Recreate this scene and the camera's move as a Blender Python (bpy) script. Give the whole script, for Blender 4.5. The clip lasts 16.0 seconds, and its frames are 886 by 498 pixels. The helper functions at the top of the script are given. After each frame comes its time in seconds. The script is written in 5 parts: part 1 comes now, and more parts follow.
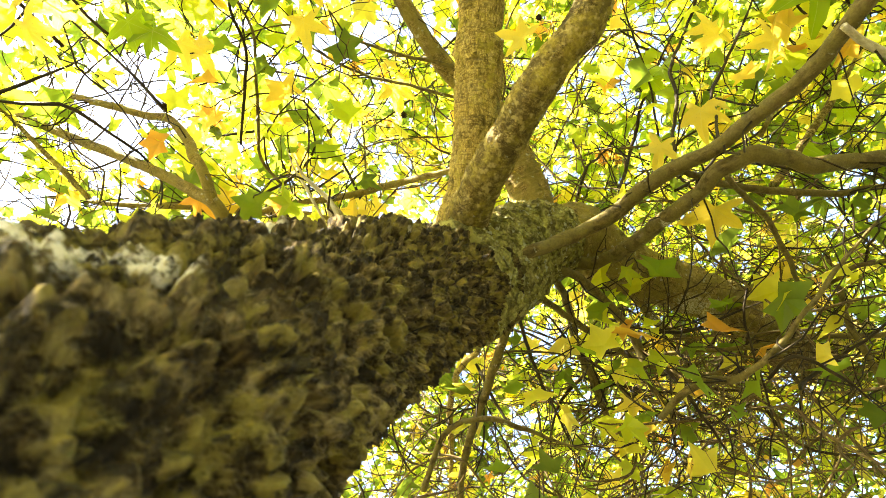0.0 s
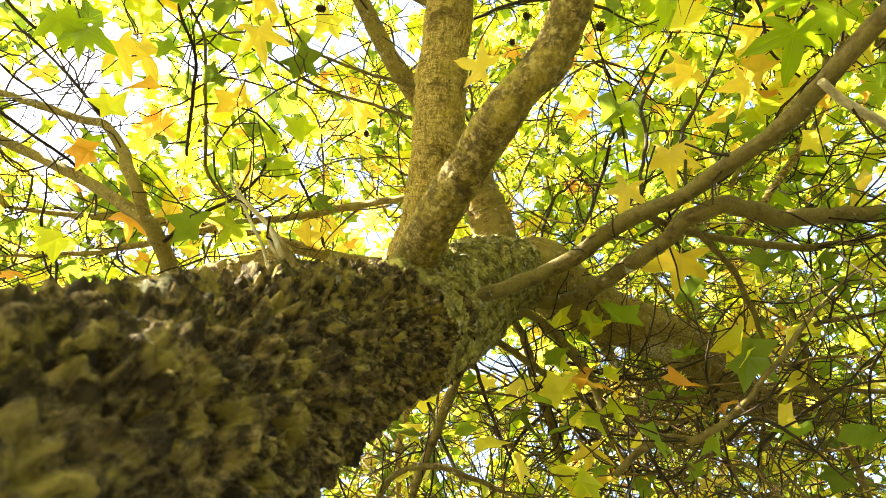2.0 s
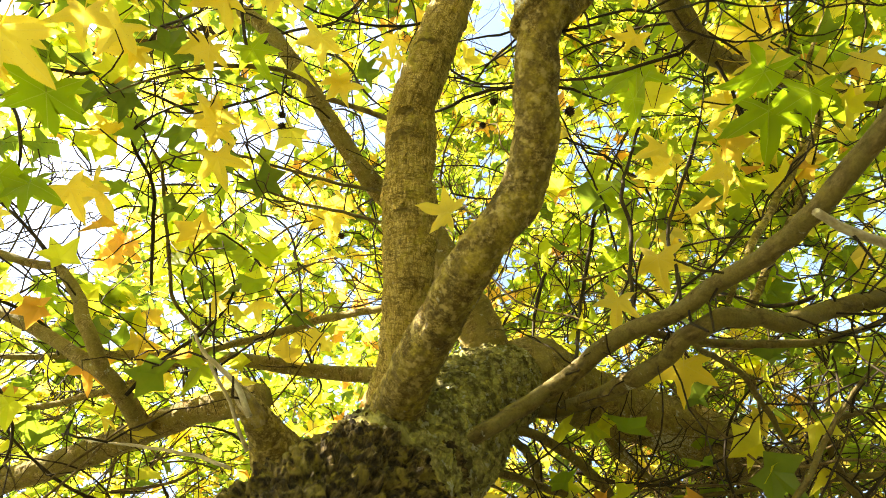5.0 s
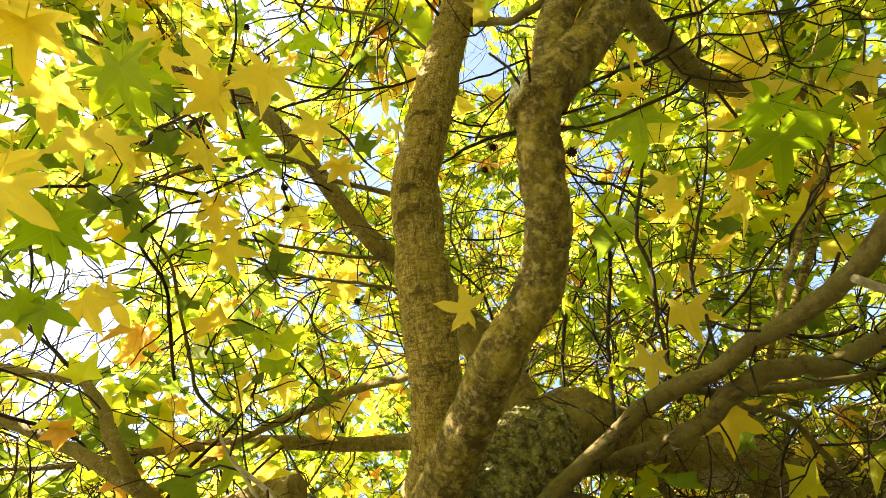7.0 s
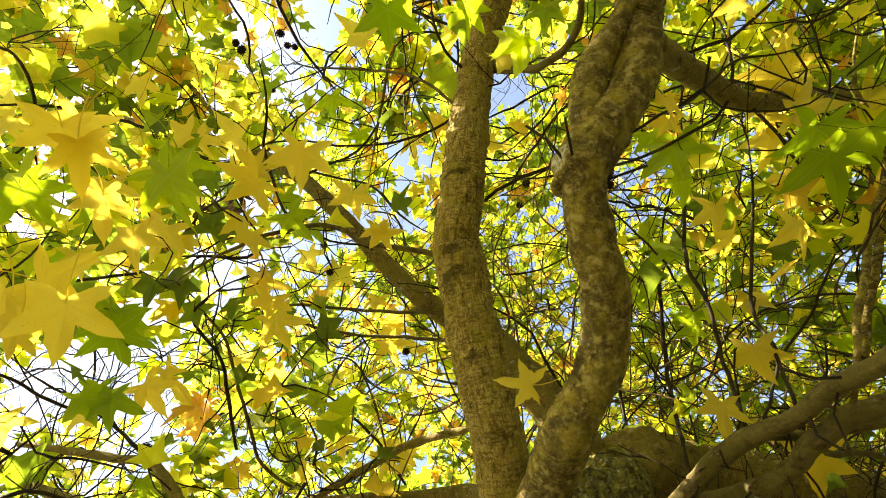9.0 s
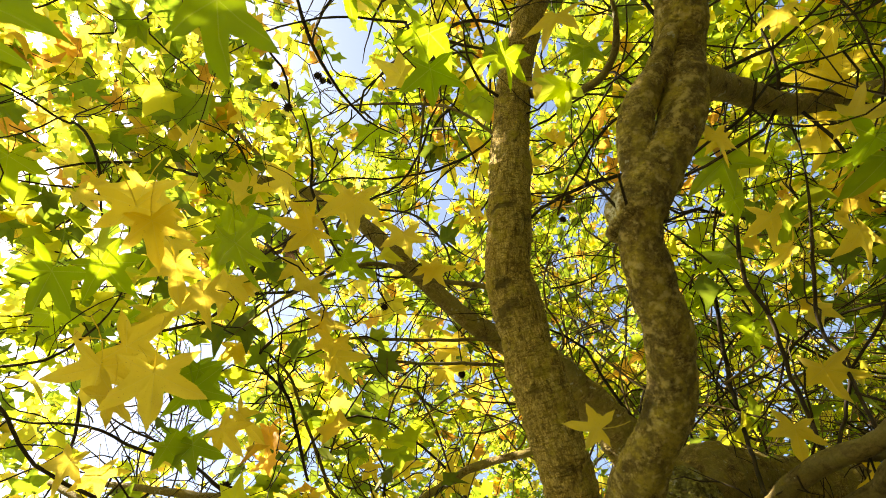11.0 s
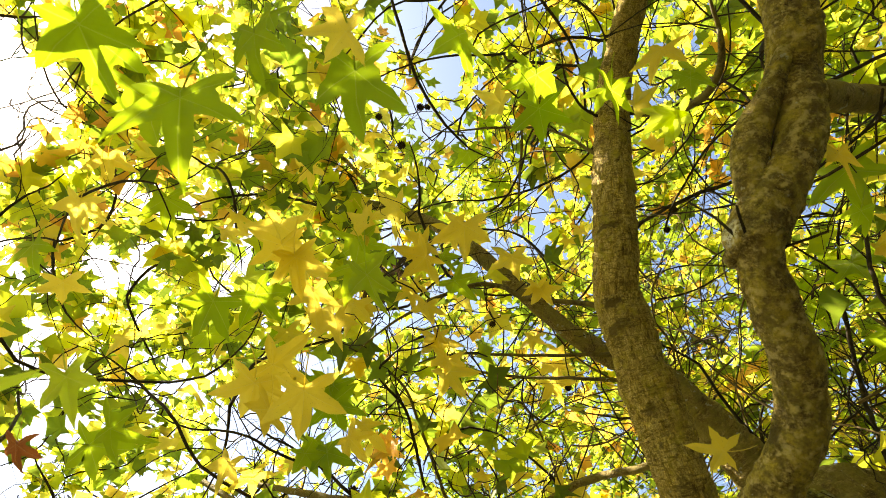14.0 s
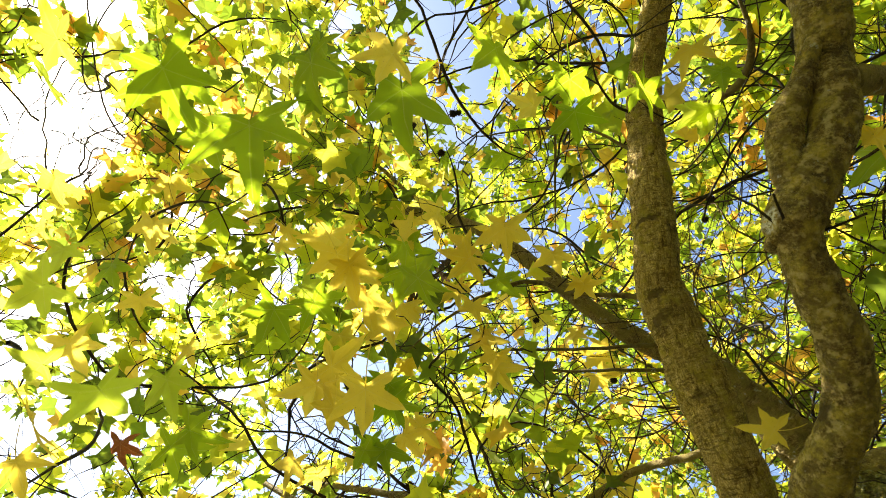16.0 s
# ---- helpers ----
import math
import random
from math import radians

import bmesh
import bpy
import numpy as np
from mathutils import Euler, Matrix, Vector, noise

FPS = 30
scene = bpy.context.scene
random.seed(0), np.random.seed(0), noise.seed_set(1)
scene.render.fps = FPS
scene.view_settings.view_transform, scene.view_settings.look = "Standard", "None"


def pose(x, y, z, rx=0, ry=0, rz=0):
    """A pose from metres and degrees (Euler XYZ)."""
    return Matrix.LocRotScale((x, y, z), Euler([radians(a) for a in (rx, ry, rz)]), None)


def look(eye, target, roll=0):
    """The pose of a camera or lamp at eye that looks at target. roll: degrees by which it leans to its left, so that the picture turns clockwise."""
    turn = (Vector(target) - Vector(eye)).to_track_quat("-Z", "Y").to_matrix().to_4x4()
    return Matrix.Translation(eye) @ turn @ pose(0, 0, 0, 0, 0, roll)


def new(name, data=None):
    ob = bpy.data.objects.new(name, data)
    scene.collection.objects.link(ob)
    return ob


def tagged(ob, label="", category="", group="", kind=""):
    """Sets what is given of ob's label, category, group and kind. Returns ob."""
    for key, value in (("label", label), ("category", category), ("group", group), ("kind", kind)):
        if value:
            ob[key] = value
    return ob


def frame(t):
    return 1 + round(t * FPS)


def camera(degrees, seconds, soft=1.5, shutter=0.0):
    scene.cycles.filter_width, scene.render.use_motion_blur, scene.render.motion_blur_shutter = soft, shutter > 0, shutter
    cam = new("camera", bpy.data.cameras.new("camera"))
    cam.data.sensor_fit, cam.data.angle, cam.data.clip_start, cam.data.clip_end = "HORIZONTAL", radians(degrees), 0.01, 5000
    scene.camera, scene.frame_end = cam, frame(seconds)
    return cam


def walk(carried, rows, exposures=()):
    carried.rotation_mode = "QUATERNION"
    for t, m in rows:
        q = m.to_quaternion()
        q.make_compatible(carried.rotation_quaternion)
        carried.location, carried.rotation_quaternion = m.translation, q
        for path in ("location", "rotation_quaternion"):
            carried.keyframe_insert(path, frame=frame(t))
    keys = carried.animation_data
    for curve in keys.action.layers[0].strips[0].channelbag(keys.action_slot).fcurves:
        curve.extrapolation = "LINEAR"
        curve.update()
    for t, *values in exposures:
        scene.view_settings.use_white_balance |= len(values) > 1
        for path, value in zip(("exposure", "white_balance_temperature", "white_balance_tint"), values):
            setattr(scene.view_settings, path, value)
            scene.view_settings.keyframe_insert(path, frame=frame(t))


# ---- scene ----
cam = camera(80.5, 16.0, soft=0.5)
PATH = [
    (0, (0.0255, -0.0019, 1.3281), (-0.0183, 1.2938, 2.8510), 1.28),
    (0.5, (0.0357, 0.0062, 1.3523), (0.0346, 1.2940, 2.8825), 0.70),
    (1, (0.0464, 0.0117, 1.3744), (0.0689, 1.2880, 2.9140), 0.79),
    (1.5, (0.0555, 0.0119, 1.3968), (0.0916, 1.2795, 2.9434), 0.68),
    (2, (0.0660, 0.0105, 1.4211), (0.1255, 1.2687, 2.9746), 0.54),
    (2.5, (0.0751, 0.0041, 1.4469), (0.1596, 1.2490, 3.0099), -0.61),
    (3, (0.0826, -0.0068, 1.4711), (0.1731, 1.2166, 3.0507), -1.12),
    (3.5, (0.0885, -0.0224, 1.4964), (0.1753, 1.1763, 3.0951), -1.99),
    (4, (0.0929, -0.0385, 1.5242), (0.1776, 1.1352, 3.1414), -2.96),
    (6.5, (0.1020, -0.1397, 1.6396), (0.1576, 0.9512, 3.3150), -10.76),
    (7, (0.1032, -0.1582, 1.6560), (0.1453, 0.9212, 3.3393), -11.62),
    (7.5, (0.1055, -0.1747, 1.6717), (0.1263, 0.8838, 3.3684), -12.22),
    (8, (0.1040, -0.1921, 1.6845), (0.1036, 0.8507, 3.3911), -12.69),
    (8.5, (0.1000, -0.2099, 1.6951), (0.0619, 0.8066, 3.4171), -12.28),
    (9, (0.0970, -0.2291, 1.7060), (0.0309, 0.7782, 3.4326), -12.17),
    (11.5, (0.0913, -0.3235, 1.7281), (-0.1778, 0.6172, 3.4725), -6.50),
    (12, (0.0863, -0.3384, 1.7239), (-0.2584, 0.5621, 3.4762), -2.47),
    (12.5, (0.0841, -0.3536, 1.7187), (-0.3152, 0.5202, 3.4728), 0.23),
    (13, (0.0834, -0.3656, 1.7121), (-0.3638, 0.4872, 3.4650), 2.42),
    (13.5, (0.0812, -0.3746, 1.7031), (-0.3983, 0.4610, 3.4557), 4.20),
    (14, (0.0776, -0.3810, 1.6935), (-0.4255, 0.4403, 3.4464), 5.62),
    (14.5, (0.0741, -0.3881, 1.6834), (-0.4513, 0.4185, 3.4365), 6.64),
    (15, (0.0728, -0.3941, 1.6745), (-0.4823, 0.3954, 3.4262), 7.88),
    (15.5, (0.0709, -0.4019, 1.6611), (-0.5226, 0.3624, 3.4114), 9.39),
    (16, (0.0690, -0.4139, 1.6476), (-0.5378, 0.3434, 3.3964), 8.95),
]
walk(cam, [(t, look(eye, target, roll)) for t, eye, target, roll in PATH], [(0, 3.95, 7000, 9.5), (4, 3.45, 7000, 9.5), (8, 2.72, 7450, 10.5), (12.5, 2.25, 7550, 11), (14.5, 2.36, 7000, 9.5), (15.5, 2.4, 6600, 9), (16, 2.15, 6600, 9)])
cam.data.dof.use_dof = True
cam.data.dof.focus_distance = 1.9
cam.data.dof.aperture_fstop = 9.5

# ---- world, sun, exposure ----
SUN = Vector((-0.656, -0.138, 0.742)).normalized()
world = bpy.data.worlds.new("sky")
scene.world = world
world.use_nodes = True
wn = world.node_tree
wn.nodes.clear()
sky = wn.nodes.new("ShaderNodeTexSky")
sky.sky_type = "NISHITA"
sky.sun_disc = False
sky.sun_elevation = math.asin(SUN.z)
sky.sun_rotation = math.atan2(SUN.x, SUN.y)
sky.dust_density = 1.2
sky.ozone_density = 0.0
background = wn.nodes.new("ShaderNodeBackground")
background.inputs["Strength"].default_value = 0.08
wout = wn.nodes.new("ShaderNodeOutputWorld")
wn.links.new(sky.outputs[0], background.inputs["Color"])
wn.links.new(background.outputs[0], wout.inputs["Surface"])

sun_data = bpy.data.lights.new("sun", "SUN")
sun_data.energy, sun_data.angle, sun_data.color = 5.0, radians(0.5), (1.0, 0.89, 0.68)
sun = new("sun", sun_data)
sun.matrix_world = look(SUN * 30, (0, 0, 0))


# ---- materials ----
class Mat:
    """A node material with short ways to add nodes."""

    def __init__(self, name):
        self.m = bpy.data.materials.new(name)
        self.m.use_nodes = True
        self.t = self.m.node_tree
        self.t.nodes.clear()
        self.out = self.add("ShaderNodeOutputMaterial")

    def add(self, kind, **inputs):
        n = self.t.nodes.new(kind)
        for key, value in inputs.items():
            self.put(n.inputs[key.replace("_", " ")], value)
        return n

    def put(self, socket, value):
        if isinstance(value, bpy.types.NodeSocket):
            self.t.links.new(value, socket)
        else:
            socket.default_value = value

    def coords(self, kind="Object"):
        return self.add("ShaderNodeTexCoord").outputs[kind]

    def noise(self, vector, scale, detail=4.0, rough=0.55, stretch=None):
        if stretch:
            vector = self.add("ShaderNodeMapping", Vector=vector, Scale=stretch).outputs[0]
        return self.add("ShaderNodeTexNoise", Vector=vector, Scale=scale, Detail=detail, Roughness=rough).outputs["Fac"]

    def ramp(self, fac, *stops):
        n = self.add("ShaderNodeValToRGB", Fac=fac)
        e = n.color_ramp.elements
        while len(e) < len(stops):
            e.new(0.5)
        for el, (at, col) in zip(e, stops):
            el.position, el.color = at, (*col, 1)
        return n.outputs["Color"]

    def math(self, op, a, b=0.0, c=0.0):
        n = self.add("ShaderNodeMath")
        n.operation = op
        for s, v in zip(n.inputs, (a, b, c)):
            self.put(s, v)
        return n.outputs[0]

    def mix(self, fac, a, b, blend="MIX"):
        n = self.add("ShaderNodeMix")
        n.data_type, n.blend_type = "RGBA", blend
        for s, v in ((n.inputs[0], fac), (n.inputs[6], a), (n.inputs[7], b)):
            self.put(s, v if not isinstance(v, tuple) else (*v, 1))
        return n.outputs[2]


# scars left by shed branches and ragged white spots: place, width, height
KNOTS = [(0.084, 0.317, 2.525, 0.016, 0.007), (0.109, 0.373, 2.505, 0.014, 0.007), (0.077, 0.382, 2.390, 0.020, 0.008), (0.083, 0.274, 2.557, 0.016, 0.005), (0.134, 0.175, 2.665, 0.022, 0.004), (0.262, 0.257, 2.297, 0.016, 0.008), (0.213, 0.275, 2.181, 0.018, 0.010), (0.315, 0.048, 2.360, 0.022, 0.006), (0.282, 0.094, 2.370, 0.020, 0.006), (0.200, 0.321, 2.171, 0.016, 0.005), (0.073, 0.319, 2.521, 0.018, 0.008), (0.008, 0.655, 2.150, 0.025, 0.010), (0.276, -0.006, 2.284, 0.020, 0.005)]
WHITE_SPOTS = [(0.043, 0.487, 2.266, 0.020, 0.030), (0.263, 0.074, 2.350, 0.012, 0.010), (0.252, 0.045, 2.304, 0.012, 0.008), (0.331, -0.125, 2.318, 0.010, 0.026), (0.727, 1.101, 2.349, 0.060, 0.022), (0.459, 0.618, 2.171, 0.010, 0.008), (0.472, 0.669, 2.198, 0.008, 0.008)]

# sunlit patches along the trunk's upper edge, painted on: place, width, height
SUN_PATCHES = [(-0.167, 0.152, 1.506, 0.012, 0.009), (-0.156, 0.164, 1.518, 0.015, 0.011), (-0.153, 0.175, 1.538, 0.011, 0.008), (-0.134, 0.194, 1.555, 0.012, 0.009), (-0.119, 0.198, 1.546, 0.009, 0.006), (-0.131, 0.301, 1.722, 0.009, 0.006), (-0.039, 0.414, 1.851, 0.007, 0.005), (-0.033, 0.421, 1.859, 0.007, 0.005), (-0.136, 0.306, 1.728, 0.009, 0.006), (0.047, 0.595, 2.093, 0.009, 0.006)]


def spots_at(k, ob, places, wobble, edge):
    """A mask of ragged ovals round given places of the bark."""
    warp = k.add("ShaderNodeTexNoise", Vector=ob, Scale=120.0, Detail=4.0).outputs["Color"]
    total = None
    for x, y, z, wide, high in places:
        d = k.add("ShaderNodeVectorMath", )
        d.operation = "SUBTRACT"
        k.put(d.inputs[0], ob)
        d.inputs[1].default_value = (x, y, z)
        e = k.add("ShaderNodeVectorMath")
        e.operation = "MULTIPLY_ADD"
        k.put(e.inputs[0], warp)
        e.inputs[1].default_value = (wobble * wide, wobble * wide, wobble * high)
        k.put(e.inputs[2], d.outputs[0])
        g = k.add("ShaderNodeVectorMath")
        g.operation = "MULTIPLY"
        k.put(g.inputs[0], e.outputs[0])
        g.inputs[1].default_value = (1 / wide, 1 / wide, 1 / high)
        n = k.add("ShaderNodeVectorMath")
        n.operation = "LENGTH"
        k.put(n.inputs[0], g.outputs[0])
        m = k.math("MULTIPLY", k.math("SUBTRACT", 1.0 + 0.5 * wobble, n.outputs["Value"]), edge)
        m = k.math("MINIMUM", k.math("MAXIMUM", m, 0.0), 1.0)
        total = m if total is None else k.math("MAXIMUM", total, m)
    return total


def bark(name, dark, mid, light, scale, moss=None, moss_at=0.55, depth=0.004, rough=0.85, white=0.0, flakes=0.0, streak=0.35, rings=False, chip=0.5, pits=0.0, net=0.6, blotch=0.0, marks=True, bare=False):
    """Bark: colour at three scales, ridges as fine relief, moss or lichen in patches, ring scars."""
    k = Mat(name)
    uv = k.add("ShaderNodeUVMap").outputs[0]
    ob = k.coords("Object")
    fine = k.noise(uv, scale * 3.0, 6, 0.7, (1, streak, 1))
    grain = k.noise(uv, scale, 5, 0.62, (1, streak, 1))
    broad = k.noise(ob, 22.0, 4, 0.6)
    col = k.ramp(grain, (0.34, dark), (0.47, mid), (0.64, light))
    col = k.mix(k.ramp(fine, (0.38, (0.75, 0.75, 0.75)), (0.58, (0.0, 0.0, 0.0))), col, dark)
    col = k.mix(k.ramp(broad, (0.45, (0.0, 0.0, 0.0)), (0.7, (0.6, 0.6, 0.6))), col, k.mix(0.45, mid, dark))
    height = k.math("ADD", k.math("MULTIPLY", grain, 0.7), k.math("MULTIPLY", fine, 0.5))
    if rings:
        band = k.noise(uv, 40.0, 5, 0.6, (0.22, 1, 1))
        scar = k.ramp(band, (0.585, (0, 0, 0)), (0.60, (0.9, 0.9, 0.9)), (0.63, (0, 0, 0)))
        col = k.mix(scar, col, k.mix(0.85, mid, dark))
        height = k.math("SUBTRACT", height, k.math("MULTIPLY", scar, 0.5))
        wrinkle = k.noise(uv, 210.0, 4, 0.65, (0.35, 1, 1))
        col = k.mix(k.ramp(wrinkle, (0.40, (0.85, 0.85, 0.85)), (0.49, (0, 0, 0))), col, k.mix(0.8, mid, dark))
        grit = k.noise(ob, 380.0, 3, 0.7)
        col = k.mix(k.ramp(grit, (0.40, (0.6, 0.6, 0.6)), (0.50, (0, 0, 0))), col, k.mix(0.7, mid, dark))
        col = k.mix(k.ramp(grit, (0.56, (0, 0, 0)), (0.66, (0.6, 0.6, 0.6))), col, light)
        height = k.math("ADD", height, k.math("MULTIPLY", wrinkle, 0.9))
    if flakes:
        flat = k.add("ShaderNodeMapping", Vector=uv, Scale=(1.0, chip, 1.0)).outputs[0]
        warp = k.add("ShaderNodeTexNoise", Vector=ob, Scale=70.0, Detail=4.0).outputs["Color"]
        bent = k.add("ShaderNodeVectorMath")
        bent.operation = "MULTIPLY_ADD"
        k.put(bent.inputs[0], warp)
        bent.inputs[1].default_value = (0.6 / flakes, 0.6 / flakes, 0.6 / flakes)
        k.put(bent.inputs[2], flat)
        cell = k.add("ShaderNodeTexVoronoi", Vector=bent.outputs[0], Scale=flakes)
        cell.feature = "DISTANCE_TO_EDGE"
        chips = k.ramp(cell.outputs["Distance"], (0.02, (0.0, 0.0, 0.0)), (0.25, (1, 1, 1)))
        tone = k.add("ShaderNodeTexVoronoi", Vector=bent.outputs[0], Scale=flakes).outputs["Color"]
        col = k.mix(k.math("MULTIPLY", tone, 0.5), col, light)
        height = k.math("ADD", height, k.math("MULTIPLY", chips, 0.7))
    if moss:
        spots = k.noise(ob, 26.0, 5, 0.65)
        mask = k.ramp(spots, (moss_at - 0.06, (0, 0, 0)), (moss_at + 0.06, (1, 1, 1)))
        speck = k.ramp(k.noise(ob, 300.0, 3, 0.6), (0.35, (0.45, 0.45, 0.45)), (0.6, (1, 1, 1)))
        col = k.mix(k.math("MULTIPLY", mask, 0.75), col, k.mix(speck, k.mix(0.6, moss, dark), moss))
    if flakes:
        col = k.mix(chips, k.mix(net, col, dark), col)
    if blotch:
        patch = k.noise(ob, blotch, 4, 0.6)
        col = k.mix(k.ramp(patch, (0.40, (0.7, 0.7, 0.7)), (0.54, (0.0, 0.0, 0.0))), col, k.mix(0.72, mid, dark))
        pale_spots = k.noise(ob, blotch * 1.7, 3, 0.5)
        col = k.mix(k.ramp(pale_spots, (0.55, (0.0, 0.0, 0.0)), (0.66, (0.7, 0.7, 0.7))), col, light)
        height = k.math("ADD", height, k.math("MULTIPLY", patch, 1.2))
    # random pits in the relief, with their shade painted near-black into the colour
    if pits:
        shaded_pit = k.ramp(k.noise(ob, pits, 5, 0.62), (0.40, (1, 1, 1)), (0.53, (0, 0, 0)))
        col = k.mix(k.math("MULTIPLY", shaded_pit, 0.85), col, dark)
        height = k.math("SUBTRACT", height, k.math("MULTIPLY", shaded_pit, 0.9))
    if white:
        flecks = k.noise(ob, 45.0, 4, 0.6)
        mask = k.ramp(flecks, (white, (0, 0, 0)), (white + 0.04, (1, 1, 1)))
        col = k.mix(k.math("MULTIPLY", mask, 0.6), col, (0.46, 0.46, 0.36))
    # sun on whitish trunk bark, put into the colour as pale ragged spots
    if bare:
        sun_patch = spots_at(k, ob, SUN_PATCHES, 2.2, 1.6)
        sun_patch = k.math("MULTIPLY", sun_patch, k.ramp(k.noise(ob, 120.0, 4, 0.65), (0.42, (0.0, 0.0, 0.0)), (0.54, (1, 1, 1))))
        col = k.mix(k.math("MULTIPLY", sun_patch, 0.85), col, (0.72, 0.66, 0.54))
    if marks:
        scar = spots_at(k, ob, KNOTS, 0.9, 2.2)
        col = k.mix(k.math("MULTIPLY", scar, 0.9), col, k.mix(0.15, dark, mid))
        height = k.math("SUBTRACT", height, k.math("MULTIPLY", scar, 1.5))
        crumbs = k.ramp(k.noise(ob, 260.0, 4, 0.65), (0.42, (0.1, 0.1, 0.1)), (0.55, (1, 1, 1)))
        col = k.mix(k.math("MULTIPLY", spots_at(k, ob, WHITE_SPOTS, 2.0, 1.6), k.math("MULTIPLY", crumbs, 0.75)), col, (0.66, 0.65, 0.56))
    bump = k.add("ShaderNodeBump", Height=height, Distance=depth, Strength=1.0)
    s = k.add("ShaderNodeBsdfPrincipled", Base_Color=col, Roughness=rough, Normal=bump.outputs[0])
    s.inputs["Specular IOR Level"].default_value = 0.25
    k.put(k.out.inputs["Surface"], s.outputs[0])
    return k.m


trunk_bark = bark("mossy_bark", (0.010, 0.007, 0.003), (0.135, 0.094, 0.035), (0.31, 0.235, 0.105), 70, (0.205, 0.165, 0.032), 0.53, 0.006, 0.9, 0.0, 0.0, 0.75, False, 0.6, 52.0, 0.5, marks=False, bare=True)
bulge_bark = bark("grey_green_moss", (0.06, 0.050, 0.018), (0.36, 0.32, 0.11), (0.52, 0.48, 0.20), 90, (0.42, 0.40, 0.115), 0.45, 0.006, 0.95, 0.60, 90.0, 0.8, False, 0.9, 42.0, 0.4)
stem = bark("stem_bark", (0.040, 0.026, 0.008), (0.54, 0.40, 0.110), (0.74, 0.58, 0.21), 130, (0.42, 0.35, 0.055), 0.60, 0.007, 0.85, 0.0, 0.0, 0.22, True)
stemb = bark("mottled_bark", (0.018, 0.012, 0.004), (0.29, 0.212, 0.058), (0.50, 0.40, 0.15), 80, (0.42, 0.34, 0.055), 0.52, 0.006, 0.8, 0.67, 0.0, 0.9, True, 0.8, 0.0, 0.15, 46.0)
limbm = bark("limb_bark", (0.04, 0.028, 0.010), (0.32, 0.235, 0.080), (0.48, 0.385, 0.16), 80, (0.25, 0.205, 0.055), 0.48, 0.004, 0.85, 0.64, 0.0, 0.5, True, 0.5, 0.0, 0.5)
branchm = bark("branch_bark", (0.028, 0.020, 0.007), (0.115, 0.083, 0.028), (0.23, 0.18, 0.072), 60, (0.16, 0.132, 0.038), 0.48, 0.003, 0.8, 0.66, 0.0, 0.5, False, 0.5, 0.0, 0.4)
tanglem = bark("bare_twig_bark", (0.03, 0.020, 0.008), (0.13, 0.088, 0.032), (0.26, 0.19, 0.08), 60, None, 0.5, 0.001, 0.8, marks=False)
twigm = bark("twig_bark", (0.010, 0.006, 0.003), (0.028, 0.018, 0.009), (0.075, 0.055, 0.028), 50, None, 0.6, 0.0008, 0.75, marks=False)
stubm = bark("weathered_wood", (0.06, 0.04, 0.02), (0.30, 0.24, 0.14), (0.62, 0.57, 0.48), 50, (0.34, 0.27, 0.06), 0.52, 0.005, 0.85, 0.0, 0.0, 0.3, marks=False)
pale = bark("pale_twig", (0.22, 0.18, 0.12), (0.46, 0.41, 0.30), (0.68, 0.64, 0.54), 60, None, 0.6, 0.0006, 0.7, marks=False)
seedm = bark("seed_husk", (0.012, 0.007, 0.004), (0.04, 0.022, 0.012), (0.09, 0.05, 0.03), 80, None, 0.6, 0.001, marks=False)


